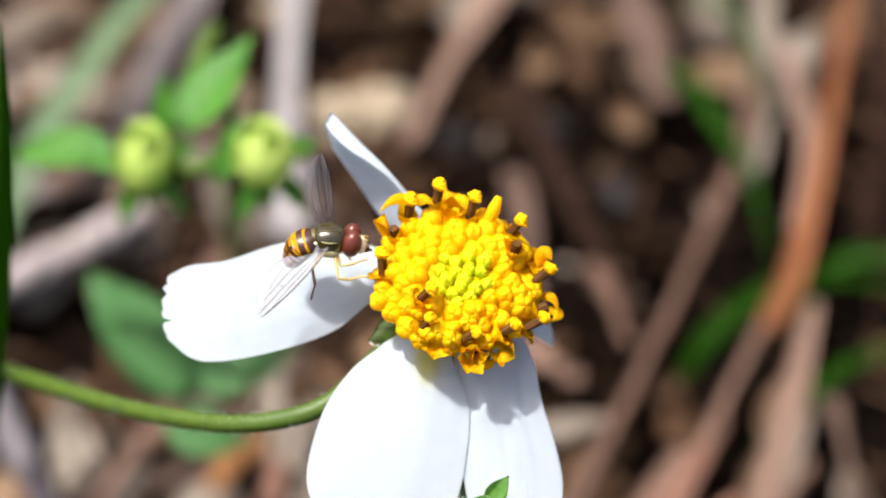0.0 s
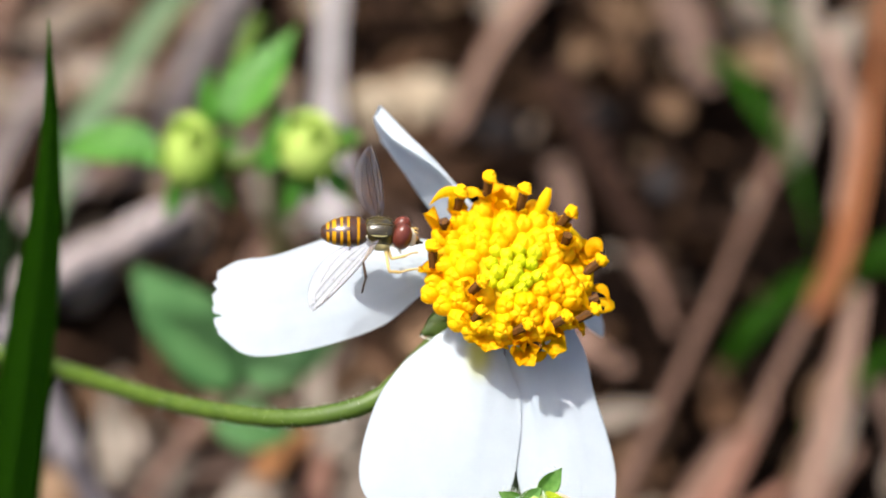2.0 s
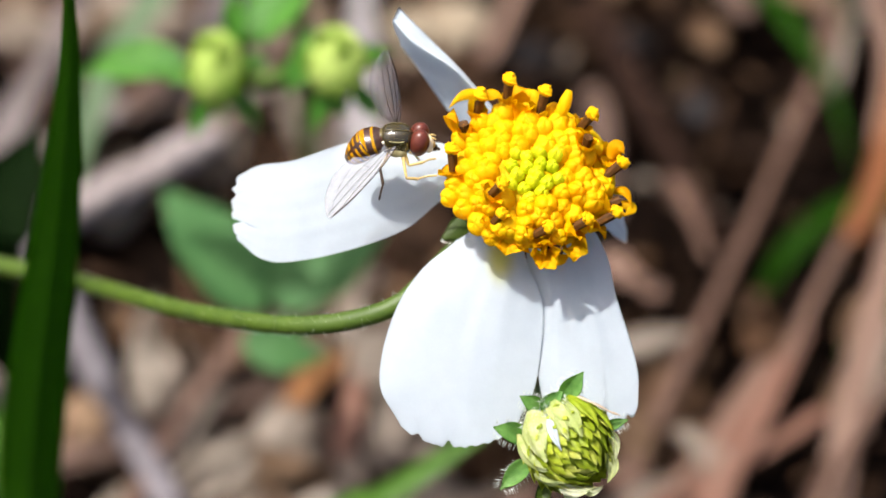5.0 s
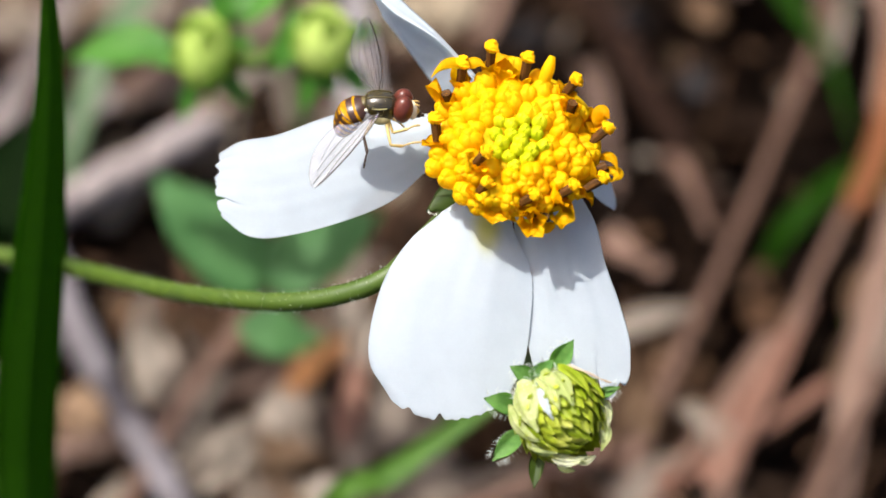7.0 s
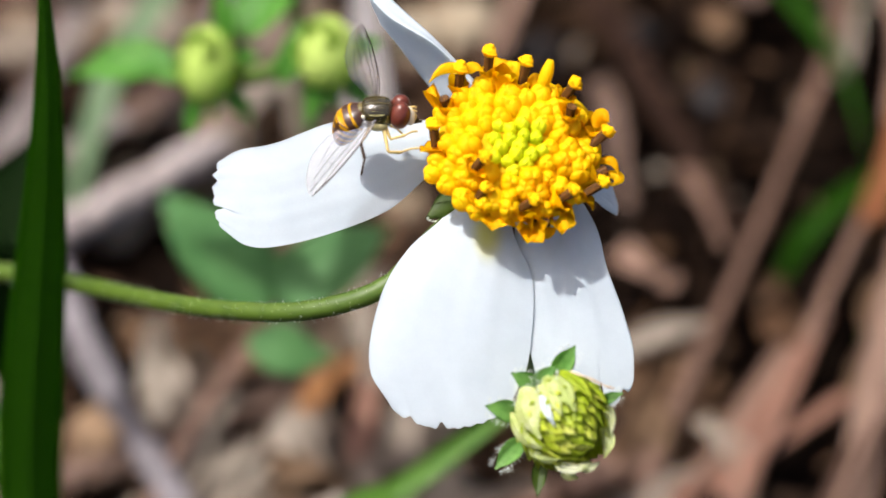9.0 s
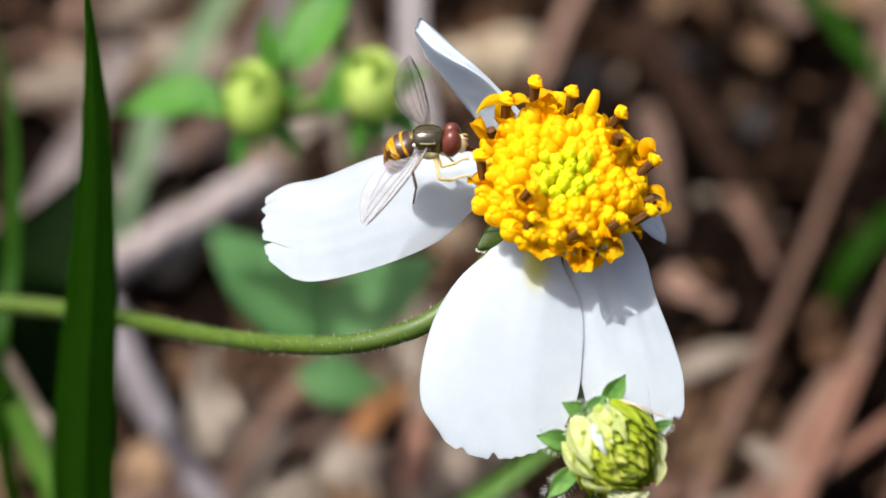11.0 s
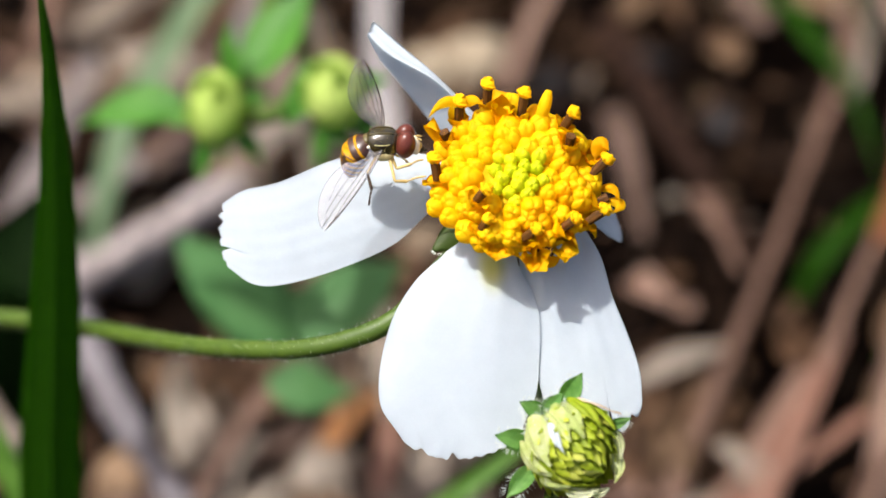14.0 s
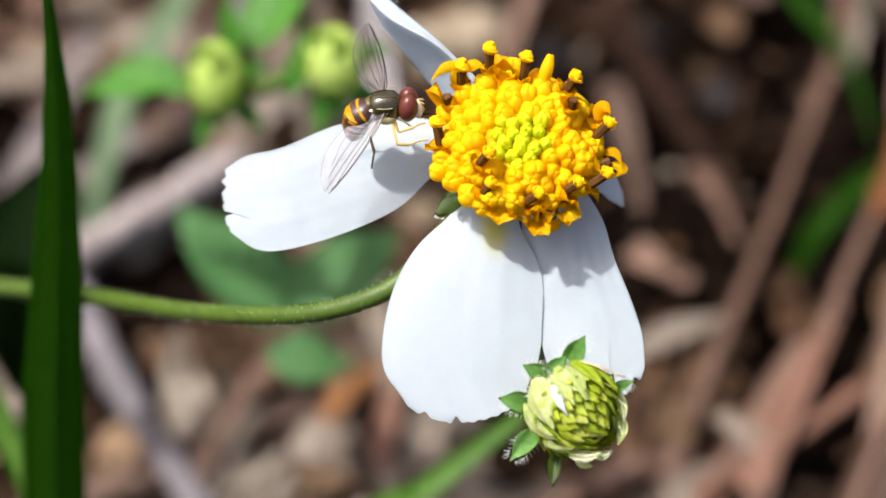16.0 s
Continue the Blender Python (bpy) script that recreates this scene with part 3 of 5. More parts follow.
    tube(bm, [(-5.5, 0, 0.35), (-1.5, 0.5, 1.5), (2, 0.1, 1.4), (5.2, -0.5, 0.6)], lambda u: 0.16 * (1.1 - u), nu=10, nv=5)
    part("midrib", bm, PALE, pale, local=True)
    for x, y, a in ((-29.0, 44.6, 112), (-26.0, 37.6, 60), (-22.2, 35.2, 48), (-18.5, 31.0, 75), (-9.5, 47.5, 70), (-16.0, 38.2, 100), (-12.5, 34.5, 85), (27, 101, 100), (6, 99, 20), (34, 92, 70), (-43, 82, 10), (-33.5, 86, 150), (-37, 93, 20), (-21, 92, 120), (-8, 41, 80), (-2.5, 30.5, 25), (-23.7, 75.7, 30), (-24.4, 70.0, 80), (-17.6, 73.0, 120), (-20.9, 82.6, 60), (-28.4, 75.0, 20), (-32.2, 63.8, 70), (-15.8, 79.8, 140), (4.0, 31.5, 160), (10.5, 30.0, 60)):
        copy_thing(pale, pose(x * MM, y * MM, 1.4 * MM, rnd.gauss(0, 10), rnd.gauss(0, 8), a))
    rl = random.Random(77)
    for k in range(34):
        o = copy_thing(pale if k % 3 == 0 else kinds[k % 3], pose(rl.uniform(-32, 1) * MM, rl.uniform(26, 62) * MM, rl.uniform(0.2, 1.2) * MM, rl.gauss(0, 16), rl.gauss(0, 12), rl.uniform(40, 130)))
        s = rl.uniform(0.45, 0.8)
        o.scale = (s, s, s)
    # brown leaves at the foot of the petals, and small broken bits in the dark hollow
    rb = random.Random(91)
    for k in range(22):
        o = copy_thing(kinds[k % 3], pose(rb.uniform(8, 18.5) * MM, rb.uniform(26, 50) * MM, rb.uniform(0.2, 1.6) * MM, rb.gauss(0, 14), rb.gauss(0, 12), rb.uniform(30, 110)))
        s = rb.uniform(0.45, 0.8)
        o.scale = (s, s, s)
    for k in range(12):
        o = copy_thing(kinds[k % 3], pose(rb.uniform(8, 21) * MM, rb.uniform(76, 97) * MM, rb.uniform(-0.4, 0.8) * MM, rb.gauss(0, 14), rb.gauss(0, 12), rb.uniform(30, 150)))
        s = rb.uniform(0.35, 0.65)
        o.scale = (s, s, s)
    for k in range(40):
        o = copy_thing((kinds[k % 3], pale)[k % 3 == 0], pose(rb.uniform(3, 27) * MM, rb.uniform(58, 101) * MM, rb.uniform(-1.0, 0.8) * MM, rb.gauss(0, 20), rb.gauss(0, 20), rb.uniform(0, 360)))
        s = rb.uniform(0.14, 0.34)
        o.scale = (s, s, s)
    rq = random.Random(53)
    for k in range(16):
        o = copy_thing(pale, pose(rq.uniform(-33, 0) * MM, rq.uniform(27, 52) * MM, rq.uniform(1.0, 2.0) * MM, rq.gauss(0, 16), rq.gauss(0, 12), rq.uniform(20, 150)))
        s = rq.uniform(0.5, 0.85)
        o.scale = (s, s, s)
    rp = random.Random(31)
    for k in range(16):
        o = copy_thing((kinds[k % 3], pale)[k % 4 == 0], pose(rp.uniform(18, 48) * MM, rp.uniform(24, 60) * MM, rp.uniform(0.2, 1.4) * MM, rp.gauss(0, 16), rp.gauss(0, 12), rp.gauss(65, 25)))
        s = rp.uniform(0.4, 0.75)
        o.scale = (s, s, s)
    rust = thing("rust_leaf", pose(-0.0152, 0.0428, 0.0030, 6, 0, 50), "curled rust orange dry leaf beside green leaflets", "dry leaf")
    bm = bmesh.new()
    sheet(bm, [(-4, 0, 0), (0, 0.6, 1.6), (4, -0.3, 0.3)], UP, lambda u: 1.2 * math.sin(math.pi * min(0.96, 0.1 + 0.86 * u)) ** 0.7, curl=0.3, nu=10, nv=6, thick=0.18, ripple=0.25, seed=48)
    part("blade", bm, RUST, rust, local=True)
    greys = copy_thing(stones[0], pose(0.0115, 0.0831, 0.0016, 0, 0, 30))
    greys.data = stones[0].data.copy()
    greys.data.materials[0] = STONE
    tagged(greys, "small rounded grey stone coloured as in shade")
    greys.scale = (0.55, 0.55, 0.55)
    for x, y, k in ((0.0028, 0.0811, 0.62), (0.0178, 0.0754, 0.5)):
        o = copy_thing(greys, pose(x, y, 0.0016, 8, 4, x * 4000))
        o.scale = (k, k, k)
    spots = [(-4.6, 84.8, 0.95), (-17.5, 83.8, 0.8), (-15.6, 46.8, 0.7), (15, 103, 0.6)]
    for x, y, s in spots:
        o = copy_thing(rnd.choice(stones), pose(x * MM, y * MM, 1.8 * MM, rnd.gauss(0, 10), rnd.gauss(0, 10), rnd.uniform(0, 360)))
        o.scale = (s, s, s)
    for k in range(70):
        x, y = (rnd.uniform(-75, -4), rnd.uniform(5, 125)) if k < 45 else (rnd.uniform(-200, 200), rnd.uniform(-150, 250))
        if (2 < x < 32 and 50 < y < 92) or (-46 < x < -24 and 44 < y < 64):
            continue
        o = copy_thing(rnd.choice(stones), pose(x * MM, y * MM, 0.8 * MM, rnd.gauss(0, 12), rnd.gauss(0, 12), rnd.uniform(0, 360)))
        s = rnd.uniform(0.35, 0.9)
        o.scale = (s, s, s)


scatter()

# ---- plants behind the flower ----


def leafwidth(w, p=0.75):
    return lambda u: max(0.05, w * math.sin(math.pi * min(0.985, 0.04 + 0.95 * u ** 0.9)) ** p)


def rootline(a, spread=(0, 0)):
    """From a point in V straight down to the ground, as points of V."""
    w = V @ (Vector(a) * MM) / MM
    return to_v(w.x + spread[0], w.y + spread[1], -1.0)


def bud_plant():
    """A low green plant with two round yellow-green heads."""
    foot = rootline((-18, 16, -60), (2, 8))
    ob = thing("budding_plant", Matrix.Translation(V @ (foot * MM)), "low green plant with two round yellow-green flower buds", "plant")
    bm = bmesh.new()
    tube(bm, [foot, (-17.5, 17, -66), (-19.5, 12.5, -55), (-21.6, 8.0, -50)], lambda u: 0.75, nu=18)
    part("stem", bm, STEM, ob)
    bm = bmesh.new()
    tube(bm, [(-21.6, 6.5, -50.5), (-18.65, 6.9, -49), (-16.6, 7.4, -48), (-13.6, 8.3, -46)], lambda u: 0.7, nu=14)
    part("stem", bm, STEM, ob)
    for c, r in (((-22.1, 7.6, -48), 2.2), ((-13.3, 8.2, -45), 2.35)):
        head = bmesh.new()
        tall = 1.30 if c[0] < -18 else 1.12
        blob(head, c, (r * 0.95, r * tall, r * 0.95), f2=lambda p: p * (1 + 0.07 * math.sin(p.x * 9) * math.cos(p.y * 8)))
        hd = part("bud", head, BUD, ob, "round yellow-green bud")
        for k in range(26):
            a, e = k * 2.4, -0.4 + 1.9 * ((k * 0.618) % 1)
            d = Vector((math.cos(a) * math.cos(e), math.sin(a) * math.cos(e), math.sin(e)))
            b2 = bmesh.new()
            p0 = Vector(c) + Vector((d.x, d.y * tall, d.z)) * r * 0.9
            sheet(b2, [p0, p0 + d * 0.35 + Vector((0, 0.2, 0)), p0 + d * 0.5 + Vector((math.sin(k * 3.0) * 0.6, 0.6, 0))], d, leafwidth(0.55), nu=6, nv=4, thick=0.1)
            part("scale", b2, BUD, hd)
        for k in range(5):
            a = k * 1.257 + c[0]
            d = Vector((math.cos(a), math.sin(a), -0.25))
            b2 = bmesh.new()
            p0 = Vector(c) + d * r * 0.6 + Vector((0, -0.6, -0.6))
            sheet(b2, [p0, p0 + d * 1.6, p0 + d * 3.0 + Vector((0, -0.8, 0))], (0, 0.2, 1), leafwidth(0.8), nu=7, nv=4, thick=0.1)
            part("bract", b2, LEAF, ob)
    for pts, w, n in (([(-24.6, 7.8, -50), (-28.6, 8.6, -51), (-32.9, 7.0, -53)], 1.8, (0.1, 0.5, 1)), ([(-19.6, 9.6, -50), (-17.6, 13.3, -51.5), (-14.6, 17.4, -53)], 2.3, (-0.5, 0.3, 1)),
                      ([(-20.6, 9.4, -49), (-21.4, 11.5, -48.5), (-20.8, 14.0, -48)], 0.8, (-0.2, 0, 1)), ([(-21.8, 7.6, -48), (-21.9, 6.0, -47.5), (-21.5, 3.6, -48)], 1.0, (0.1, 0, 1)),
                      ([(-16.2, 7.4, -48), (-15.6, 9.0, -48), (-15.4, 11.0, -48.5)], 1.0, (0.1, 0, 1)), ([(-14.9, 8.6, -45.5), (-16.4, 7.6, -45.5), (-16.9, 5.8, -46)], 1.1, (0.1, 0.2, 1)), ([(-13.6, 6.8, -45), (-13.2, 5.2, -45.5), (-12.6, 4.2, -46)], 0.9, (0.1, 0.2, 1))):
        bm = bmesh.new()
        sheet(bm, pts, n, leafwidth(w), curl=0.25, nu=16, nv=8, thick=0.18, ripple=0.08, seed=int(w * 10))
        part("leaf", bm, LEAF, ob)


bud_plant()


def broad_leaf():
    """A compound leaf low over the ground, with three leaflets on one stalk."""
    foot = rootline((-20, -11, -66), (2, 20))
    ob = thing("trifoliate_leaf", Matrix.Translation(V @ (foot * MM)), "broad blue-green compound leaf low over the litter", "leaf")
    bm = bmesh.new()
    tube(bm, [foot, (-19.0, -9.6, -70), (-18.7, -9.6, -65.2)], lambda u: 0.5, nu=10)
    part("stalk", bm, STEM, ob)
    for pts, w, n in (([(-19.4, -9.9, -65), (-23.2, -6.6, -64), (-28.2, -1.2, -66)], 3.6, (0.2, 0.5, 1)), ([(-19.4, -9.6, -65), (-15.2, -6.6, -64), (-10.5, -4.2, -66)], 2.9, (0.2, 0.4, 1)),
                      ([(-20.9, -12.0, -65), (-18.8, -14.2, -64), (-15.0, -13.9, -66)], 2.0, (0.0, 0.3, 1))):
        bm = bmesh.new()
        sheet(bm, [Vector(p) + Vector((0.9, 0.3, 0)) for p in pts], n, leafwidth(w, 0.48), curl=0.05, nu=16, nv=8, thick=0.2, ripple=0.1, seed=int(w * 10))
        part("leaflet", bm, LEAF_DARK, ob)


broad_leaf()


def grass_blade(pts, width, mat, label, normal=(0, 0.2, 1), fold=0.2, seed=1, tipped=0.5, twist=0.0, keel=0.0, group="blades of grass"):
    """A grass blade through points of V, from its foot to its tip."""
    foot = vec(pts[0])
    ob = thing("grass_blade", Matrix.Translation(V @ (foot * MM)), label, "grass", group)
    bm = bmesh.new()
    sheet(bm, pts, normal, lambda u: max(0.04, width / 2 * (min(1.0, 0.5 + u * 2)) * (1 - max(0.0, (u - tipped) / (1 - tipped)) ** 1.35)), curl=fold, nu=34, nv=6, thick=0.16, tip=0.0, ripple=0.03,
          seed=seed, line=along, twist=twist, keel=keel)
    part("blade", bm, mat, ob)
    bm = bmesh.new()
    tube(bm, [vec(p) + Vector((0, 0, 0.02)) for p in pts], lambda u: max(0.02, width * 0.045 * (1 - u)), nu=30, nv=5)
    part("midrib", bm, mat, ob)
    return ob


grass_blade([rootline((-33.6, -24, -37), (0, -2)), (-33.9, -30, -42), (-33.6, -22, -35.8), (-32.85, -16, -31.1), (-31.8, -10, -26.4), (-30.75, -4, -21.7), (-29.8, 2, -17), (-29.25, 8, -12.4), (-29.1, 14.6, -7.2)], 4.3, GRASS_HALF_LIT,
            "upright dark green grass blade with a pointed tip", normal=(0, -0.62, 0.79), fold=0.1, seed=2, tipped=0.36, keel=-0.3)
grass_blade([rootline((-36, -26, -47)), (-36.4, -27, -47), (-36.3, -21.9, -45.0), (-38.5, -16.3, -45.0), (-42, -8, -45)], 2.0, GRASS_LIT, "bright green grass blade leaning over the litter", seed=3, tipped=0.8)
grass_blade([rootline((-37, -27, -54)), (-37.2, -18.9, -52.0), (-39.5, -14.2, -52.0), (-44, -6, -52)], 1.8, PALE, "bleached dry grass blade leaning beside a green one", seed=13, tipped=0.8)
grass_blade([rootline((-40.6, -20, -46)), (-40.6, -14, -45), (-39.5, -3.8, -45.0), (-39.2, 6.3, -45.0), (-40.4, 14, -46)], 1.4, GRASS_HALF_LIT, "narrow green upright grass blade", seed=4)
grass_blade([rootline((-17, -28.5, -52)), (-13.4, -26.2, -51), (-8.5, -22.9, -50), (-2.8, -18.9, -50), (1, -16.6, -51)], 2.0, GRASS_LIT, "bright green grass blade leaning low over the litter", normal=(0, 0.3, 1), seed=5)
grass_blade([to_v(-38.5, 60, 2), to_v(-35.0, 69.5, 10), to_v(-31.6, 77.5, 11), to_v(-27.4, 87, 11), to_v(-23, 97.5, 8)], 2.6, LEAF_GREY, "broad grey-green grass blade bent over the litter", normal=(0, 0.6, 0.8), seed=6, tipped=0.8)
grass_blade([to_v(20, 93, 0), to_v(23.2, 86.2, 6), to_v(25.6, 80.5, 7), to_v(28.6, 73.5, 7), to_v(30.5, 64, 5)], 1.8, GRASS, "dark green grass blade among dry straws", seed=7)
grass_blade([to_v(22, 55, 0), to_v(24.6, 57.6, 4), to_v(29.2, 61.8, 5), to_v(35.2, 64.0, 5), to_v(46, 64, 3)], 2.2, GRASS, "green grass blade lying across dry straws", seed=8)
grass_blade([to_v(29, 49, 0), to_v(32.0, 50.4, 3), to_v(35.4, 54.2, 4), to_v(40.4, 57.2, 4), to_v(48, 60, 3)], 1.6, GRASS, "green grass blade lying across dry straws", seed=18)
grass_blade([to_v(33, 64, 0), to_v(36.4, 66.6, 4), to_v(41, 66.8, 5), to_v(50, 66, 4)], 1.7, GRASS_HALF_LIT, "green grass blade among dry straws", seed=19)
grass_blade([to_v(23, 101, 0), to_v(26.0, 95.5, 7), to_v(28.2, 91.4, 8), to_v(30.0, 87, 7), to_v(31, 80, 5)], 1.3, GRASS, "green grass blade behind dry straws", seed=9)
# Broad blackish blade stands in for the shaded gap beside the tall blade.
grass_blade([rootline((-42, -8, -66)), (-41.5, -6.6, -68), (-40.2, -3.2, -67), (-38.6, 0, -68), (-37, 4, -70)], 7.5, GRASS_SHADE, "blackish grass blade standing in for shade near the ground", seed=11)

# ---- the white flower ----
AXIS = Vector((0.08, 0.34, 0.937)).normalized()
DISC = Matrix.Translation(Vector((-0.3, -0.55, 0)) * MM) @ frame3(Vector((1, 0, -0.085)), AXIS).to_4x4()


def floret_bud(r, h, seed):
    """A closed floret: a few broad swollen lobes that lean together, one higher than the rest."""
    bm = bmesh.new()
    rnd = random.Random(seed)
    ph, depth, n = rnd.random() * 6, rnd.uniform(0.26, 0.44), rnd.choice((1.5, 1.5, 2.0, 2.5))

    def f2(p):
        a = math.atan2(p.y, p.z) + ph
        lobe = abs(math.sin(n * a)) ** 0.55
        up = max(0.0, p.x)
        side = math.hypot(p.y, p.z)
        g = 1 - depth * (1 - lobe) * (0.3 + 0.7 * up) + 0.08 * math.sin(a + ph) * side
        x = p.x + up * side * (0.16 * lobe + 0.16 * math.sin(a + 2 * ph)) - 0.22 * up * (1 - lobe) * (1 - side)
        return Vector((x, p.y * g, p.z * g))
    turn = Matrix(((0, 0, 1), (0, 1, 0), (1, 0, 0)))
    blob(bm, (0, 0, h * 0.28), (h * 0.60, r, r), turn, 12, 26, f2)
    return bm


def floret_open(r, h, spread, seed, nl=5):
    """An opening floret: a short tube and broad fleshy lobes with rounded tips, bent outward by spread."""
    bm = bmesh.new()
    rnd = random.Random(seed)
    grid(bm, lambda u, v: Vector((math.cos(v * math.tau), math.sin(v * math.tau), 0)) * r * (0.40 + 0.30 * u ** 2) + Vector((0, 0, h * u * 0.62)), 4, 12, ring=True)
    for k in range(nl):
        a = math.tau * k / nl + rnd.gauss(0, 0.16)
        t = max(-0.35, spread + rnd.gauss(0, 0.14))
        out, up = Vector((math.cos(a), math.sin(a), 0)), Vector((0, 0, 1))
        d1 = out * math.sin(t * 0.6 + 0.12) + up * math.cos(t * 0.6 + 0.12)
        d2 = out * math.sin(t * 1.5 + 0.1) + up * math.cos(t * 1.5 + 0.1)
        ln, w = h * rnd.uniform(0.52, 0.76), r * rnd.uniform(0.62, 0.80)
        root = out * r * 0.40 + up * h * 0.36
        sheet(bm, [root, root + d1 * ln * 0.62, root + d1 * ln * 0.52 + d2 * ln * 0.62], up * math.sin(t + 0.3) - out * math.cos(t + 0.3), leafwidth(w, 0.36), curl=rnd.uniform(0.15, 0.55), nu=8, nv=6, thick=0.30, tip=0.16,
              ripple=0.06, seed=seed * 7 + k)
    return bm


def anther(r, h):
    """A dark tube of five fused ribs, a little wider at its mouth."""
    bm = bmesh.new()
    grid(bm, lambda u, v: Vector((math.cos(v * math.tau), math.sin(v * math.tau), 0)) * r * (0.86 + 0.18 * u) * (1 + 0.16 * abs(math.cos(2.5 * v * math.tau))) + Vector((0, 0, h * u)), 5, 30, ring=True)
    grid(bm, lambda u, v: Vector((math.cos(v * math.tau), math.sin(v * math.tau), 0)) * r * 1.1 * (1 - 0.9 * u) + Vector((0, 0, h * (1 - 0.06 * u))), 2, 20, ring=True)
    return bm


def stigma(r, seed):
    """A pollen-covered tuft: a small flared knob rough with grains."""
    bm = bmesh.new()
    rnd = random.Random(seed)
    blob(bm, (0, 0, r * 0.5), (r * 0.9, r * 0.9, r * 0.72), None, 7, 12, lambda p: p * (1 + 0.16 * math.sin(p.x * 8 + seed) * math.cos(p.y * 7)))
    for k in range(30):
        a, e = k * 2.4, -0.2 + 1.6 * ((k * 0.618) % 1)
        d = Vector((math.cos(a) * math.cos(e), math.sin(a) * math.cos(e), math.sin(e) * 0.8))
        q = rnd.uniform(0.13, 0.24) * r
        blob(bm, d * r * rnd.uniform(0.82, 1.02) + Vector((0, 0, r * 0.5)), (q, q, q), None, 4, 6)
    return bm


def ray_sheet(bm, left, right, bulge, notches, arch, pleat, seed, claw_glow=None):
    """A ray petal between its two edges, each a line from root to tip corner; the tip bulges out between the corners and is
    cut by notches (place across, depth, half-width); arch lifts its middle and pleats run along it."""
    rnd = random.Random(seed)
    ph, ph2 = rnd.random() * 6, rnd.random() * 6
    out = ((vec(left[-1]) + vec(right[-1])) / 2 - (vec(left[-3]) + vec(right[-3])) / 2).normalized()

    def f(u, v):
        p = along(left, u).lerp(along(right, u), v)
        end = max(0.0, (u - 0.72) / 0.28) ** 1.6
        cut = sum(d * math.exp(-((v - c) / w) ** 2) for c, d, w in notches)
        fringe = 0.05 * math.sin(v * 31 + ph) + 0.03 * math.sin(v * 67 + ph2)
        p += out * end * (bulge * (4 * v * (1 - v)) ** 0.62 - cut + fringe * min(1, 12 * v * (1 - v)))
        belly = math.sin(math.pi * min(1, 0.1 + u * 0.9))
        p.z += arch * (4 * v * (1 - v)) * (0.35 + 0.65 * belly) + pleat * belly * (math.cos(v * 15 + ph + 0.6 * math.sin(u * 3)) + 0.28 * math.cos(v * 41 + ph2 + u * 1.5)) + 0.2 * pleat * math.sin(u * 8 + ph2)
        return p
    bmesh.ops.solidify(bm, geom=grid(bm, f, 76, 84), thickness=0.10)
    if claw_glow:
        lay = bm.verts.layers.float.new("claw_glow")
        for v in bm.verts:
            d = v.co - vec(claw_glow)
            v[lay] = math.exp(-((d.x / 0.8) ** 2 + (d.y / 1.5) ** 2) ** 1.5)
    return bm


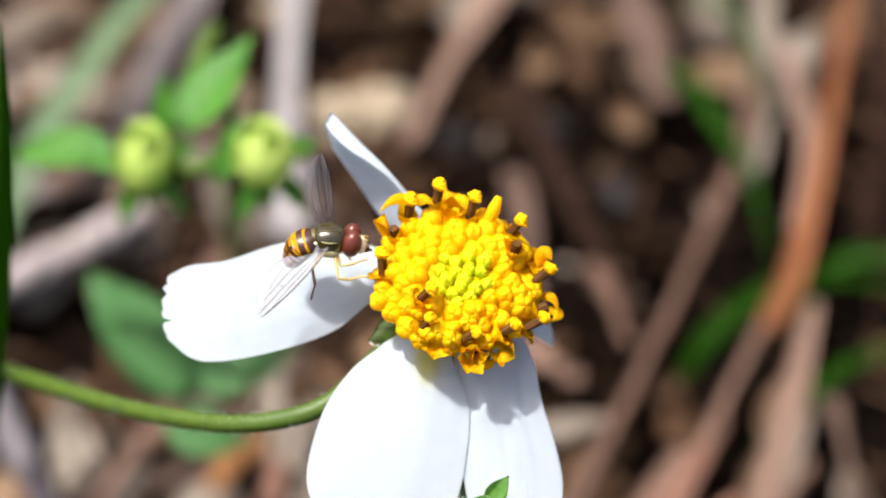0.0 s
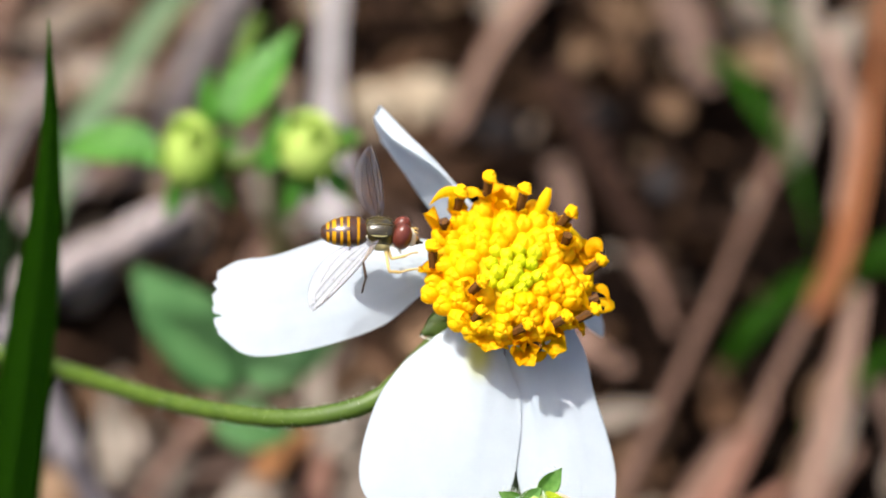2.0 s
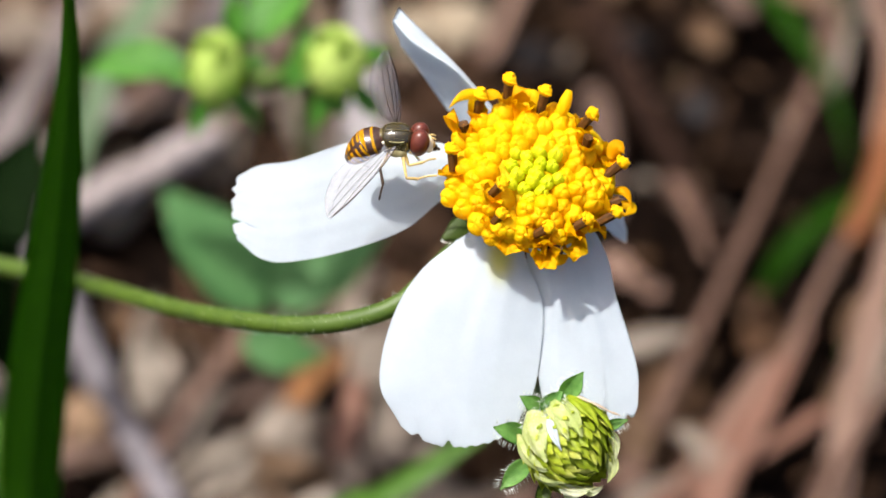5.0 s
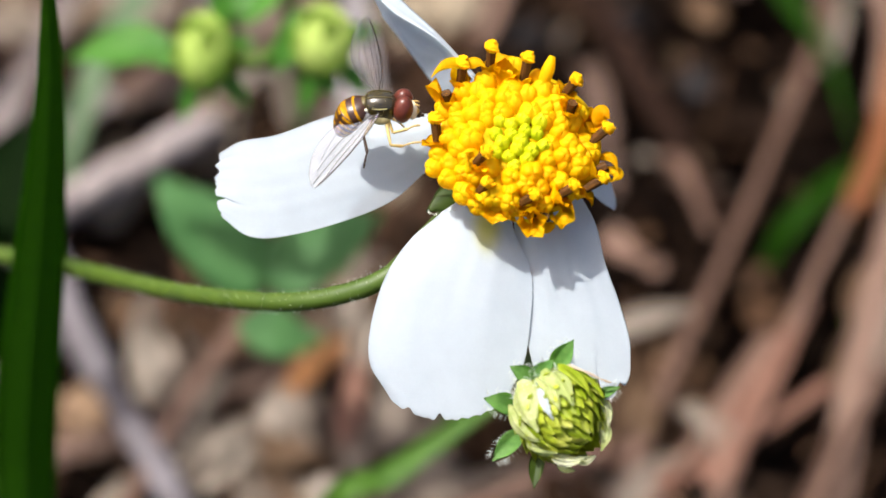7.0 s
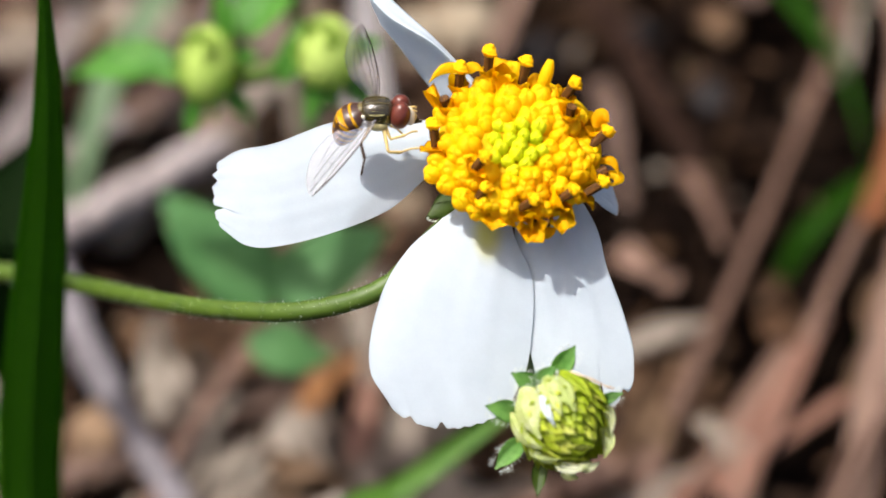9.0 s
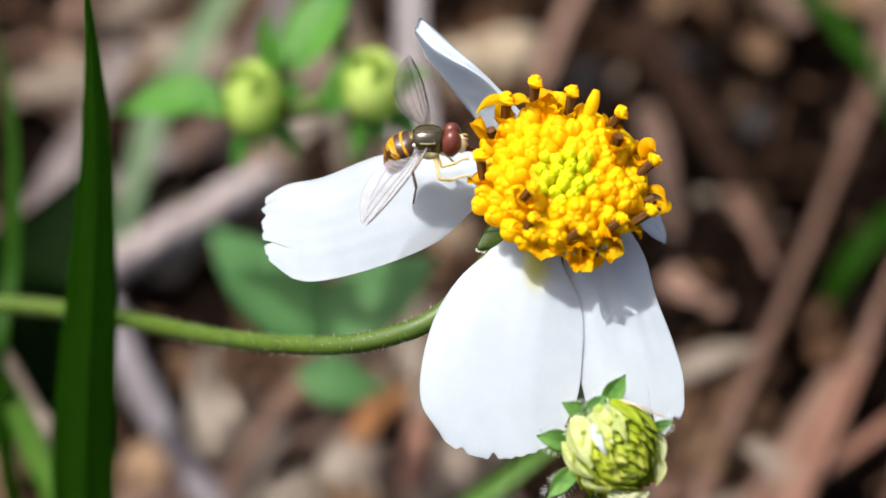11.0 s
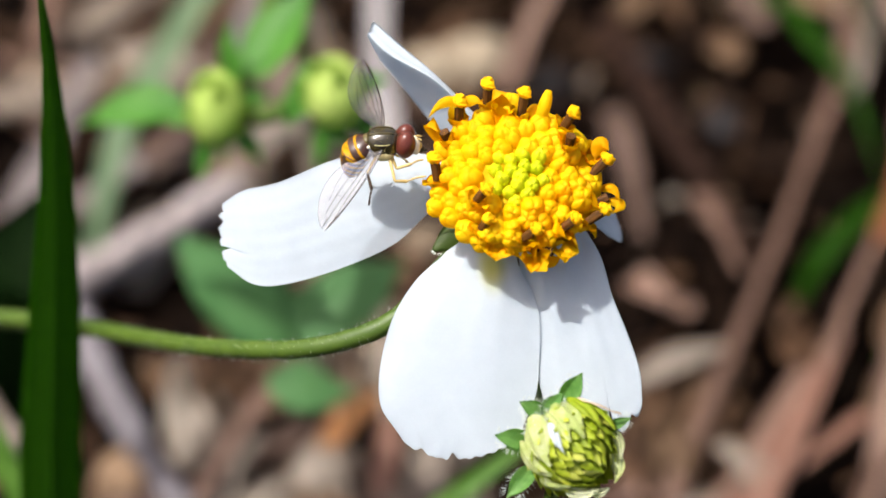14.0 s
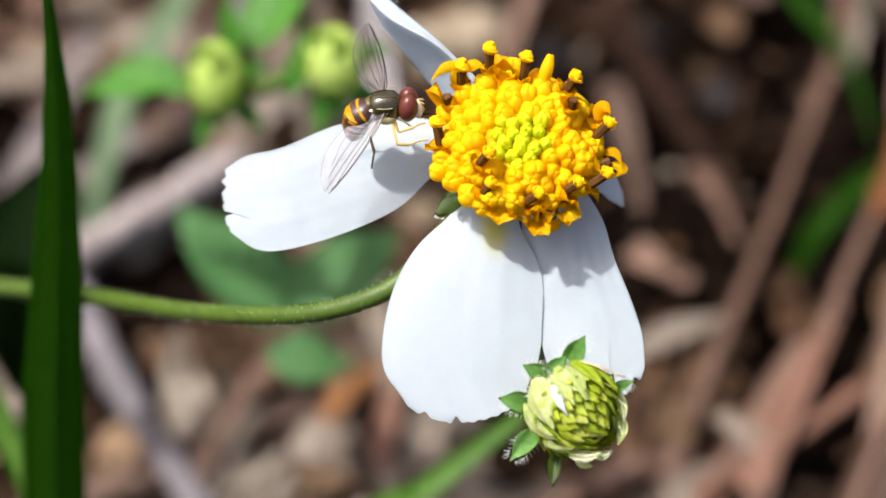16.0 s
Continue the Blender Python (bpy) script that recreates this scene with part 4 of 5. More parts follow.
def flower():
    foot = rootline((-62, -14, -60), (-4, 0))
    ob = thing("white_flower", Matrix.Translation(V @ (foot * MM)), "white daisy-like flower with a domed yellow disc on a green stem", "flower")
    # stem: from the ground, over in an arc, to the back of the head
    bm = bmesh.new()
    tube(bm, [foot, (-60, -16, -58), (-54, -8.5, -48), (-46, -6.4, -41), (-37.4, -6.7, -35.0), (-29.8, -7.7, -27.0), (-22.6, -8.9, -15.0), (-17.9, -9.4, -8.5), (-13.8, -9.5, -4.5), (-10.3, -8.9, -2.8), (-7.7, -7.7, -2.4), (-5.0, -4.9, -3.0), (-2.6, -2.8, -3.8), (-1.0, -1.2, -4.2)],
         lambda u: 0.64 - 0.05 * math.sin(u * 3) + 0.012 * math.sin(u * 170), nu=120, nv=10)
    stem = part("stem", bm, STEM, ob, "curved hairy green stem")
    bm = bmesh.new()
    rnd = random.Random(3)
    line = [(-37.4, -6.7, -35.0), (-29.8, -7.7, -27.0), (-22.6, -8.9, -15.0), (-17.9, -9.4, -8.5), (-13.8, -9.5, -4.5), (-10.3, -8.9, -2.8), (-7.7, -7.7, -2.4)]
    for k in range(420):
        u = rnd.random()
        c = along(line, u)
        d = along(line, min(1, u + 0.02)) - along(line, max(0, u - 0.02))
        a = rnd.random() * 6.3
        n = frame3(d, (0.3, 0.9, 0.4)) @ Vector((0.25, math.cos(a), math.sin(a)))
        tube(bm, [c + n * 0.56, c + n * 0.7, c + n * rnd.uniform(0.74, 0.88)], lambda q: 0.013 * (1.1 - q), nu=2, nv=3)
    tagged(part("hair", bm, HAIR, stem, "short pale stem hairs"), kind="stuff")
    # green cup and its bracts
    bm = bmesh.new()
    m = DISC.to_3x3()
    grid(bm, lambda u, v: m @ (Vector((math.cos(v * math.tau), math.sin(v * math.tau), 0)) * (0.6 + 3.4 * math.sin(u * 1.45)) + Vector((0, 0, -4.4 + 3.4 * u ** 1.6))), 8, 24, ring=True)
    part("receptacle", bm, BRACT, ob)
    for k in range(9):
        a = math.radians(218) + k * math.tau / 9
        d = m @ Vector((math.cos(a), math.sin(a), 0))
        ax = m @ Vector((0, 0, 1))
        bm = bmesh.new()
        spine = [d * 2.4 - ax * 3.4, d * 3.8 - ax * 2.9, d * (4.6 if k == 8 else 3.4) - ax * (3.2 + 0.3 * math.sin(k * 3))]
        if k == 0:
            spine = [(-3.0, -2.1, -1.8), (-4.4, -3.3, -0.9), (-5.7, -4.1, -0.9)]
        sheet(bm, spine, ax + d * 0.2, leafwidth(0.85 if k == 0 else 0.95, 0.5), curl=-0.25, nu=9, nv=5, thick=0.14, seed=k)
        br = part("bract", bm, STEM if k == 0 else BRACT, ob, "dark green bract under the disc" if k == 0 else "")
        if k == 0:
            bm = bmesh.new()
            for j in range(20):
                s = rnd.uniform(-0.2, 0.95)
                q = Vector((-4.3, -3.2, -0.9)) + d * 1.55 * (1 - s * s) + ax.cross(d) * s * 0.85
                w = (d * (1 - abs(s)) + ax.cross(d) * s).normalized()
                tube(bm, [q, q + w * 0.1, q + w * 0.2 + ax * 0.12], lambda t: 0.02 * (1.1 - t), nu=2, nv=3)
            tagged(part("hair", bm, HAIR, br, "pale bristles along the bract's edge"), kind="stuff")
    # rays: upper or left edge, lower or right edge, tip
    rays = [
        ([(-3.4, 1.2, -2.7), (-5.6, 1.7, -2.6), (-8.0, 2.0, -2.5), (-11.18, 1.66, -2.3), (-14.52, 0.48, -2.2), (-16.65, 0.10, -2.3), (-17.9, -0.55, -2.6)],
         [(-3.4, -0.8, -2.3), (-5.4, -1.5, -2.1), (-7.85, -3.52, -1.6), (-11.2, -4.85, -1.6), (-14.54, -5.62, -1.7), (-16.35, -5.5, -2.0), (-17.75, -4.5, -2.3)],
         0.42, ((0.13, 0.12, 0.03), (0.29, 0.20, 0.035), (0.69, 0.62, 0.022)), 0.15, 0.018, 4, "white ray petal with a notched tip, spread sideways"),
        ([(-2.6, -1.9, -1.9), (-4.84, -4.16, -0.9), (-6.7, -5.8, -0.3), (-8.13, -8.0, 0.1), (-8.95, -10.8, 0.4), (-8.98, -13.04, 0.6), (-7.9, -14.75, 0.7)],
         [(-1.0, -1.9, -1.9), (-0.6, -4.95, -0.4), (0.30, -7.0, 0.1), (0.55, -8.42, 0.2), (0.45, -10.2, 0.35), (0.12, -12.7, 0.5), (-0.75, -14.6, 0.6)],
         1.65, ((0.175, 0.36, 0.035), (0.42, 0.42, 0.03), (0.60, 0.12, 0.03), (0.80, 0.10, 0.03)), 0.35, 0.030, 7, "broad drooping white ray petal with a scalloped tip"),
        ([(-0.4, -1.8, -2.0), (-0.5, -5.62, -0.5), (-0.03, -8.27, 0.0), (0.25, -10.25, 0.17), (0.23, -11.57, 0.3), (0.5, -12.89, 0.4)],
         [(2.6, -1.8, -1.9), (4.2, -4.6, -0.75), (4.84, -7.11, -0.4), (5.65, -9.4, -0.2), (6.25, -11.6, 0.05), (6.3, -13.3, 0.3)],
         2.25, ((0.65, 1.9, 0.012), (0.86, 0.42, 0.035)), 0.28, 0.026, 9, "drooping white ray petal with a split tip"),
        ([(2.2, -0.9, -3.0), (4.21, -1.75, -4.0), (5.15, -1.92, -5.0), (5.6, -3.0, -5.6)],
         [(2.2, -2.9, -3.0), (4.0, -3.0, -4.0), (4.9, -3.6, -5.0), (5.6, -4.0, -5.6)],
         0.15, (), 0.2, 0.03, 15, "white ray petal bent back behind the disc"),
    ]
    for left, right, bulge, notches, arch, pleat, seed, label in rays:
        bm = bmesh.new()
        ray_sheet(bm, left, right, bulge, notches, arch, pleat, seed, (-2.1, -4.9, 0) if bulge == 1.65 else None)
        part("ray_petal", bm, PETAL, ob, label)
    # the upright petal, folded along its length: sunlit rim, ridge, fold and shaded free edge, each from tip to root
    lines = ([(-8.46, 9.72, -2.4), (-6.70, 8.03, -2.0), (-4.91, 6.34, -1.6), (-2.6, 3.8, -1.4)],
             [(-8.94, 9.04, -1.8), (-7.63, 7.70, -1.3), (-4.92, 5.92, -1.1), (-2.6, 3.3, -1.1)],
             [(-8.57, 8.08, -3.4), (-7.63, 6.92, -3.3), (-4.89, 5.18, -2.9), (-2.8, 2.6, -2.6)],
             [(-8.35, 7.60, -5.4), (-7.15, 6.08, -5.6), (-5.36, 3.66, -5.0), (-3.2, 1.5, -4.4)])
    bm = bmesh.new()

    def folded(u, v):
        t = v * 3
        k = min(int(t), 2)
        p, q = along(lines[k], u), along(lines[k + 1], u)
        f = t - k
        r = p.lerp(q, f * f * (3 - 2 * f) * 0.4 + f * 0.6)
        return r + Vector((-0.5, 0.6, 0)) * 0.10 * math.sin(v * 13 + 1) * max(0, 1 - u * 6) + Vector((0, 0, 0.05 * math.sin(u * 9 + v * 7) + 0.05 * math.sin(v * 31)))
    bmesh.ops.solidify(bm, geom=grid(bm, folded, 30, 27), thickness=0.1)
    part("ray_petal", bm, PETAL, ob, "upright white ray petal folded along its middle")
    # disc: dome of florets
    def dome(rho):
        return 1.95 - 1.65 * (rho / 5.0) ** 2.4

    centre = DISC.translation / MM
    bm = bmesh.new()
    grid(bm, lambda u, v: centre + m @ (Vector((math.cos(v * math.tau) * 1.05, math.sin(v * math.tau), 0)) * (0.05 + 4.5 * u) + Vector((0, 0, dome(4.55 * u) + 0.50 + 0.12 * math.sin(u * 17) * math.sin(v * 56)))), 20, 72, ring=True)
    part("disc_base", bm, YELLOW, ob)
    inv = where(ob).inverted() @ V
    rnd = random.Random(8)
    limes = [mesh_of(floret_bud(0.46, 0.9, s), LIME) for s in range(3)]
    buds = [mesh_of(floret_bud(r, h, s + 20), YELLOW) for s, (r, h) in enumerate(((0.60, 1.05), (0.66, 1.15), (0.72, 1.15), (0.58, 1.2), (0.68, 1.25), (0.62, 1.1), (0.64, 1.2), (0.70, 1.1), (0.60, 1.3)))]
    bells = [mesh_of(floret_open(0.74, 1.40, sp, s + 40, nl), YELLOW) for s, (sp, nl) in enumerate(((-0.2, 3), (-0.1, 3), (0.05, 3), (0.2, 4), (0.4, 5)))]
    stars = [mesh_of(floret_open(0.76, 1.15, sp, s + 5, nl), YELLOW) for s, (sp, nl) in enumerate(((0.75, 5), (1.05, 5), (0.9, 4)))]
    tubes = [mesh_of(anther(0.26, h), ANTHER) for h in (1.6, 1.1)]
    tufts = [mesh_of(stigma(0.46, s), STIGMA) for s in range(3)]

    # the opened florets: where the stigma and the foot of the brown tube stand in V, and whether the tuft is fresh
    opened = (((-3.54, 4.5, 1.1), (-3.68, 3.4, 0.3), 1), ((-1.85, 5.42, 1.0), (-1.98, 4.2, 0.3), 1), ((0.26, 4.78, 1.5), (-0.04, 3.33, 0.8), 1), ((3.0, 3.52, 1.5), (2.33, 2.65, 0.9), 1),
              ((4.83, 0.70, 1.9), (3.64, -0.29, 1.5), 1), ((4.55, -2.2, 2.3), (3.27, -3.01, 1.9), 1), ((2.84, -2.68, 3.2), (1.76, -3.35, 2.75), 1), ((0.55, -3.2, 3.7), (-0.45, -3.76, 3.0), 1),
              ((1.50, -4.44, 2.9), (0.41, -4.1, 2.6), 0), ((-2.19, -2.46, 3.6), (-2.72, -3.14, 2.9), 1), ((-2.23, -0.73, 3.9), (-3.0, -1.51, 3.2), 1), ((-5.15, 1.19, 2.0), (-5.06, 0.06, 1.5), 1),
              ((2.83, 2.22, 2.4), (2.70, 1.7, 1.9), 0), ((4.83, -1.44, 1.8), (3.65, -1.97, 1.8), 0), ((-4.52, 2.82, 1.7), (-4.31, 2.3, 1.2), 0))
    taken = []
    for top, low, fresh in opened:
        t, b = vec(top), vec(low)
        b = b.lerp(t, 0.25 if t.y < 0 else 0.0)
        up = (t - b).normalized()
        ln = (t - b).length
        short = 0 if ln > 1.25 else 1
        tm = frame3(up.orthogonal(), up).to_4x4() @ pose(0, 0, 0, 0, 0, rnd.uniform(0, 72))
        taken += [b + up * q for q in (0.55 * ln, 0.85 * ln)] + ([t] if fresh else [])
        fl = placed("disc_floret", rnd.choice(stars if b.y < 0.5 else bells[2:4]), ob, inv @ (Matrix.Translation((b - up * 0.75) * MM) @ tm), "open yellow disc floret with a brown tube")
        size = ln / (1.6, 1.1)[short]
        placed("anther_tube", tubes[short], fl, pose(0, 0, 0.75 * MM) @ Matrix.Diagonal((1, 1, size, 1)), "ribbed dark brown anther tube")
        if fresh:
            placed("stigma", rnd.choice(tufts), fl, pose(0, 0, (0.62 + ln) * MM), "orange pollen-dusted stigma tuft")

    def set_floret(a, c, me, lean, lift, size, label=""):
        """A floret at a, c in the disc's plane, leaning outward."""
        rho, phi = math.hypot(a, c), math.atan2(c, a)
        radial = Vector((math.cos(phi), math.sin(phi), 0))
        up = (radial * math.sin(lean) + Vector((rnd.gauss(0, 0.10), rnd.gauss(0, 0.10), math.cos(lean)))).normalized()
        tm = frame3(up.cross(Vector((-math.sin(phi), math.cos(phi), 0.001))), up).to_4x4() @ pose(0, 0, 0, 0, 0, rnd.uniform(0, 360))
        base = Vector((a * 1.04, c, dome(rho) + lift))
        placed("disc_floret", me, ob, inv @ (DISC @ (Matrix.Translation(base * MM) @ tm @ Matrix.Scale(size, 4))), label)

    golden = math.pi * (3 - math.sqrt(5))
    for k in range(17):
        rho = 1.62 * math.sqrt((k + 0.4) / 17)
        set_floret(rho * math.cos(k * golden) - 0.30, rho * math.sin(k * golden) - 0.30, rnd.choice(limes), 0.15 * rho, 0.38, rnd.uniform(0.9, 1.15), "lime green closed disc floret")
    n_in = 116
    for k in range(n_in):
        rho = 4.75 * math.sqrt((k + 0.5) / n_in)
        phi = k * golden + rnd.gauss(0, 0.05)
        a, c = rho * math.cos(phi), rho * math.sin(phi)
        if math.hypot(a + 0.30, c + 0.30) < 1.75:
            continue
        if (a > 1.0 and c > 1.0 and rho > 3.75) or (c < -2.5 and rho > 4.45):
            continue
        q = rho / 4.9
        lean = 0.80 * q ** 1.3 + rnd.gauss(0, 0.06)
        top = centre + m @ Vector((a * 1.04 + 0.8 * math.sin(lean) * a / rho, c + 0.8 * math.sin(lean) * c / rho, dome(rho) + 0.8))
        if min((top.xy - p.xy).length for p in taken) < (0.52 if c < 1.5 else 0.62):
            continue
        if rho < 2.7:
            set_floret(a, c, rnd.choice(buds), lean, rnd.uniform(0.02, 0.26), rnd.uniform(0.88, 1.15))
        elif rho < 3.8:
            set_floret(a, c, rnd.choice(buds + bells[3:4]), lean, rnd.uniform(0.05, 0.30), rnd.uniform(0.95, 1.15))
        else:
            set_floret(a, c, rnd.choice(bells[3:] + stars[:1] + buds[::2] if a > -2.5 else buds + bells[3:4]), lean, rnd.uniform(-0.05, 0.2), rnd.uniform(0.98, 1.15))
    # single curled lobes that stand out of the rim, and one narrow upright floret
    for pts, w in (([(-3.2, 4.2, 1.0), (-4.3, 5.3, 1.6), (-5.4, 3.7, 1.4)], 0.36), ([(-3.5, 4.3, 1.0), (-2.8, 5.0, 1.4), (-2.2, 4.3, 1.4)], 0.36),
                   ([(4.2, 1.0, 1.0), (4.6, 2.3, 1.6), (5.0, 1.3, 1.5)], 0.5), ([(4.4, -1.0, 1.0), (5.3, -0.4, 1.6), (5.5, -1.8, 1.4)], 0.30), ([(4.8, -1.6, 0.9), (6.2, -1.7, 1.2), (5.0, -2.4, 1.5)], 0.34),
                   ([(-4.6, 2.0, 0.9), (-5.9, 4.4, 1.4), (-4.8, 2.7, 1.9)], 0.42), ([(-4.4, 0.2, 1.2), (-5.3, 0.0, 1.6), (-5.8, -0.1, 1.3)], 0.5), ([(-4.2, -0.9, 1.6), (-4.9, -1.3, 2.0), (-5.1, -2.1, 1.4)], 0.6),
                   ([(0.7, -4.4, 2.0), (1.3, -5.3, 2.2), (1.9, -4.7, 2.2)], 0.45), ([(-0.9, -3.4, 2.4), (-1.3, -3.9, 2.9), (-0.4, -4.7, 2.2)], 0.55), ([(-2.4, -3.0, 2.6), (-3.2, -3.0, 2.8), (-3.3, -3.7, 2.0)], 0.5), ([(-2.2, -3.0, 2.6), (-1.9, -3.5, 2.8), (-1.8, -4.0, 2.0)], 0.5)):
        bm = bmesh.new()
        sheet(bm, pts, (0.1, 0.3, 1), leafwidth(w, 0.5), curl=-0.5, nu=10, nv=6, thick=0.14, seed=int(w * 100))
        part("floret_lobe", bm, YELLOW, ob)
    bm = bmesh.new()
    tube(bm, [(1.0, 3.1, 0.9), (1.40, 4.1, 1.3), (1.68, 4.95, 1.5)], lambda u: 0.12 + 0.27 * math.sin(math.pi * min(0.94, 0.15 + 0.8 * u)) ** 0.8, nu=14, nv=12)
    part("disc_floret", bm, YELLOW, ob, "narrow upright closed yellow floret")
    return ob


flower()

# ---- the green head in front ----


def green_head():
    foot = to_v(-1.4, 50.5, -1.0)
    ob = thing("green_flower_head", Matrix.Translation(V @ (foot * MM)), "faded yellow-green flower head with hairy green bracts", "flower head")
    c = Vector((1.97, -15.75, 3.6))
    big = 2.72
    ax = Vector((0.60, -0.44, 0.66)).normalized()
    m = frame3(Vector((1, 0.2, -0.7)), ax)
    bm = bmesh.new()
    knee = Vector((0.3, -13.0, -4.6))
    tube(bm, [foot, foot.lerp(knee, 0.35) + Vector((0, 1.0, 0)), foot.lerp(knee, 0.7) + Vector((0, 0.8, 0)), (0.3, -13.2, -3.6), (0.4, -14.0, -0.8), c - ax * 2.2], lambda u: 0.5 - 0.1 * u, nu=30, nv=10)
    part("stem", bm, STEM, ob)
    bm = bmesh.new()
    blob(bm, c, (big * 0.93, big * 0.93, big * 0.90), m, 14, 18)
    part("receptacle", bm, CHAFF_DEEP, ob)
    rnd = random.Random(4)
    golden = math.pi * (3 - math.sqrt(5))

    def scale(d, length, w, name, mat, rise, seed):
        """A tongue that lies along the head's face from direction d towards its pole, its tip lifted by rise."""
        axis = d.cross(Vector((0, 0, 1))).normalized() if d.z < 0.995 else Vector((1, 0, 0))
        pts = []
        for k, lift in ((0.0, 0.93), (0.55, 1.02 + rise * 0.4), (1.0, 1.03 + rise)):
            e = Matrix.Rotation(length * k / big, 3, axis) @ d
            pts.append(c + m @ (e * big * lift))
        b2 = bmesh.new()
        sheet(b2, pts, m @ d, leafwidth(w, 0.42), curl=-0.35, nu=7, nv=6, thick=0.10, tip=0.18, seed=seed)
        part(name, b2, mat, ob)

    count = 118
    for k in range(count):
        z = 0.985 - 1.45 * (k + 0.5) / count
        a = k * golden
        s = math.sqrt(max(0, 1 - z * z))
        d = Vector((math.cos(a) * s + rnd.gauss(0, 0.03), math.sin(a) * s + rnd.gauss(0, 0.03), z)).normalized()
        grow = 0.62 + 0.38 * min(1.0, (1 - z) / 0.7)
        scale(d, (1.15 + rnd.uniform(-0.12, 0.2)) * grow, 0.40 * grow, "scale", CHAFF, rnd.uniform(0.05, 0.11), k)
    # withered petals folded over the face, each a middle line, a half-width and a normal
    for pts, w, mat, label in (
            ([(-0.35, -13.9, 4.4), (-0.25, -15.1, 6.0), (0.75, -16.7, 6.15)], 1.0, CREAM, "pale creamy yellow withered petal"),
            ([(-0.95, -15.3, 4.2), (-0.75, -16.9, 5.4), (0.95, -17.25, 5.7)], 0.62, CREAM, "pale creamy yellow withered petal"),
            ([(1.1, -13.1, 4.7), (2.1, -13.5, 6.1), (2.75, -15.2, 6.55)], 0.72, CREAM, "pale creamy yellow withered petal"),
            ([(1.9, -12.9, 4.4), (3.2, -13.0, 5.4), (3.75, -14.7, 6.0)], 0.62, CHAFF, ""),
            ([(0.7, -13.6, 4.9), (1.35, -14.0, 6.2), (2.0, -15.4, 6.65)], 0.55, CREAM, "pale creamy yellow withered petal"),
            ([(2.7, -13.1, 4.0), (4.0, -13.4, 4.9), (4.6, -14.9, 5.2)], 0.5, CHAFF, ""),
            ([(0.8, -14.2, 5.7), (1.05, -15.1, 6.7), (1.6, -16.0, 6.7)], 0.27, PETAL, "white torn withered petal"),
            ([(0.1, -17.5, 4.9), (0.7, -18.1, 5.5), (1.9, -17.9, 5.9)], 0.42, CREAM, "pale creamy yellow withered petal"),
            ([(1.6, -18.2, 4.9), (2.6, -18.6, 5.2), (3.5, -18.2, 5.3)], 0.36, CREAM, "pale creamy yellow withered petal"),
            ([(4.3, -16.2, 4.3), (4.95, -16.9, 4.8), (4.35, -17.9, 4.7)], 0.40, CREAM, "pale torn withered petal"),
            ([(4.5, -14.9, 4.2), (4.9, -15.6, 4.6), (4.8, -16.6, 4.6)], 0.32, CREAM, "pale torn withered petal"),
            ([(2.0, -18.3, 4.4), (2.3, -19.0, 4.6), (2.9, -19.0, 4.6)], 0.36, CREAM, "pale torn withered petal"),
            ([(3.0, -18.2, 4.5), (3.5, -18.6, 4.8), (4.1, -18.1, 4.8)], 0.34, CREAM, "pale torn withered petal")):
        mid = (vec(pts[0]) + vec(pts[1]) + vec(pts[2])) / 3
        b2 = bmesh.new()
        sheet(b2, pts, mid - c if mid.x < 4 and mid.y > -18 else (-0.1, 0.2, 1), leafwidth(w, 0.5), curl=-0.35, nu=14, nv=10, thick=0.09, tip=0.2, lobes=0.05, ripple=0.07, seed=int(w * 50))
        part("withered_petal", b2, mat, ob, label)
    bm = bmesh.new()
    tube(bm, [(2.5, -12.95, 4.4), (3.5, -13.3, 4.9), (4.4, -13.75, 4.8), (5.0, -13.95, 4.7)], lambda u: 0.13 - 0.05 * u + 0.03 * math.sin(u * 17), nu=14, nv=7, flat=0.6)
    part("dry_style", bm, STRAW_STYLE, ob, "thin dry pinkish brown style")
    # outer bracts: their tips and roots round the head
    tips = [((-2.35, -14.85, 4.2), (-0.4, -15.5, 3.4), 0.66, 0.5),
            ((-1.85, -18.5, 4.2), (-0.3, -16.9, 3.3), 0.58, 0.5),
            ((0.55, -20.15, 3.8), (0.85, -18.0, 3.0), 0.46, 0.1),
            ((5.55, -14.2, 4.2), (4.1, -14.85, 3.7), 0.34, 0.2),
            ((2.85, -11.5, 3.8), (1.75, -13.2, 3.2), 0.62, 0.2),
            ((-0.85, -13.0, 4.0), (0.5, -13.9, 3.5), 0.52, 0.2),
            ((1.65, -12.55, 4.9), (0.55, -13.9, 4.1), 0.52, 0.6)]
    for k, (tipp, root, wide, lift) in enumerate(tips):
        t, r = Vector(tipp), Vector(root)
        d = (t - r).normalized()
        b2 = bmesh.new()
        n = Vector((0.15 * math.sin(k * 2), 0.35, 1))
        sheet(b2, [r, r.lerp(t, 0.5) + Vector((0, 0, lift)), t], n, leafwidth(wide, 0.55), curl=0.5, nu=10, nv=8, thick=0.14, seed=k, ripple=0.03)
        br = part("bract", b2, STEM if k == 2 else BRACT, ob, "dark green bract hanging under the head" if k == 2 else "small hairy green bract")
        if k == 2:
            continue
        b2 = bmesh.new()
        side = d.cross(n).normalized()
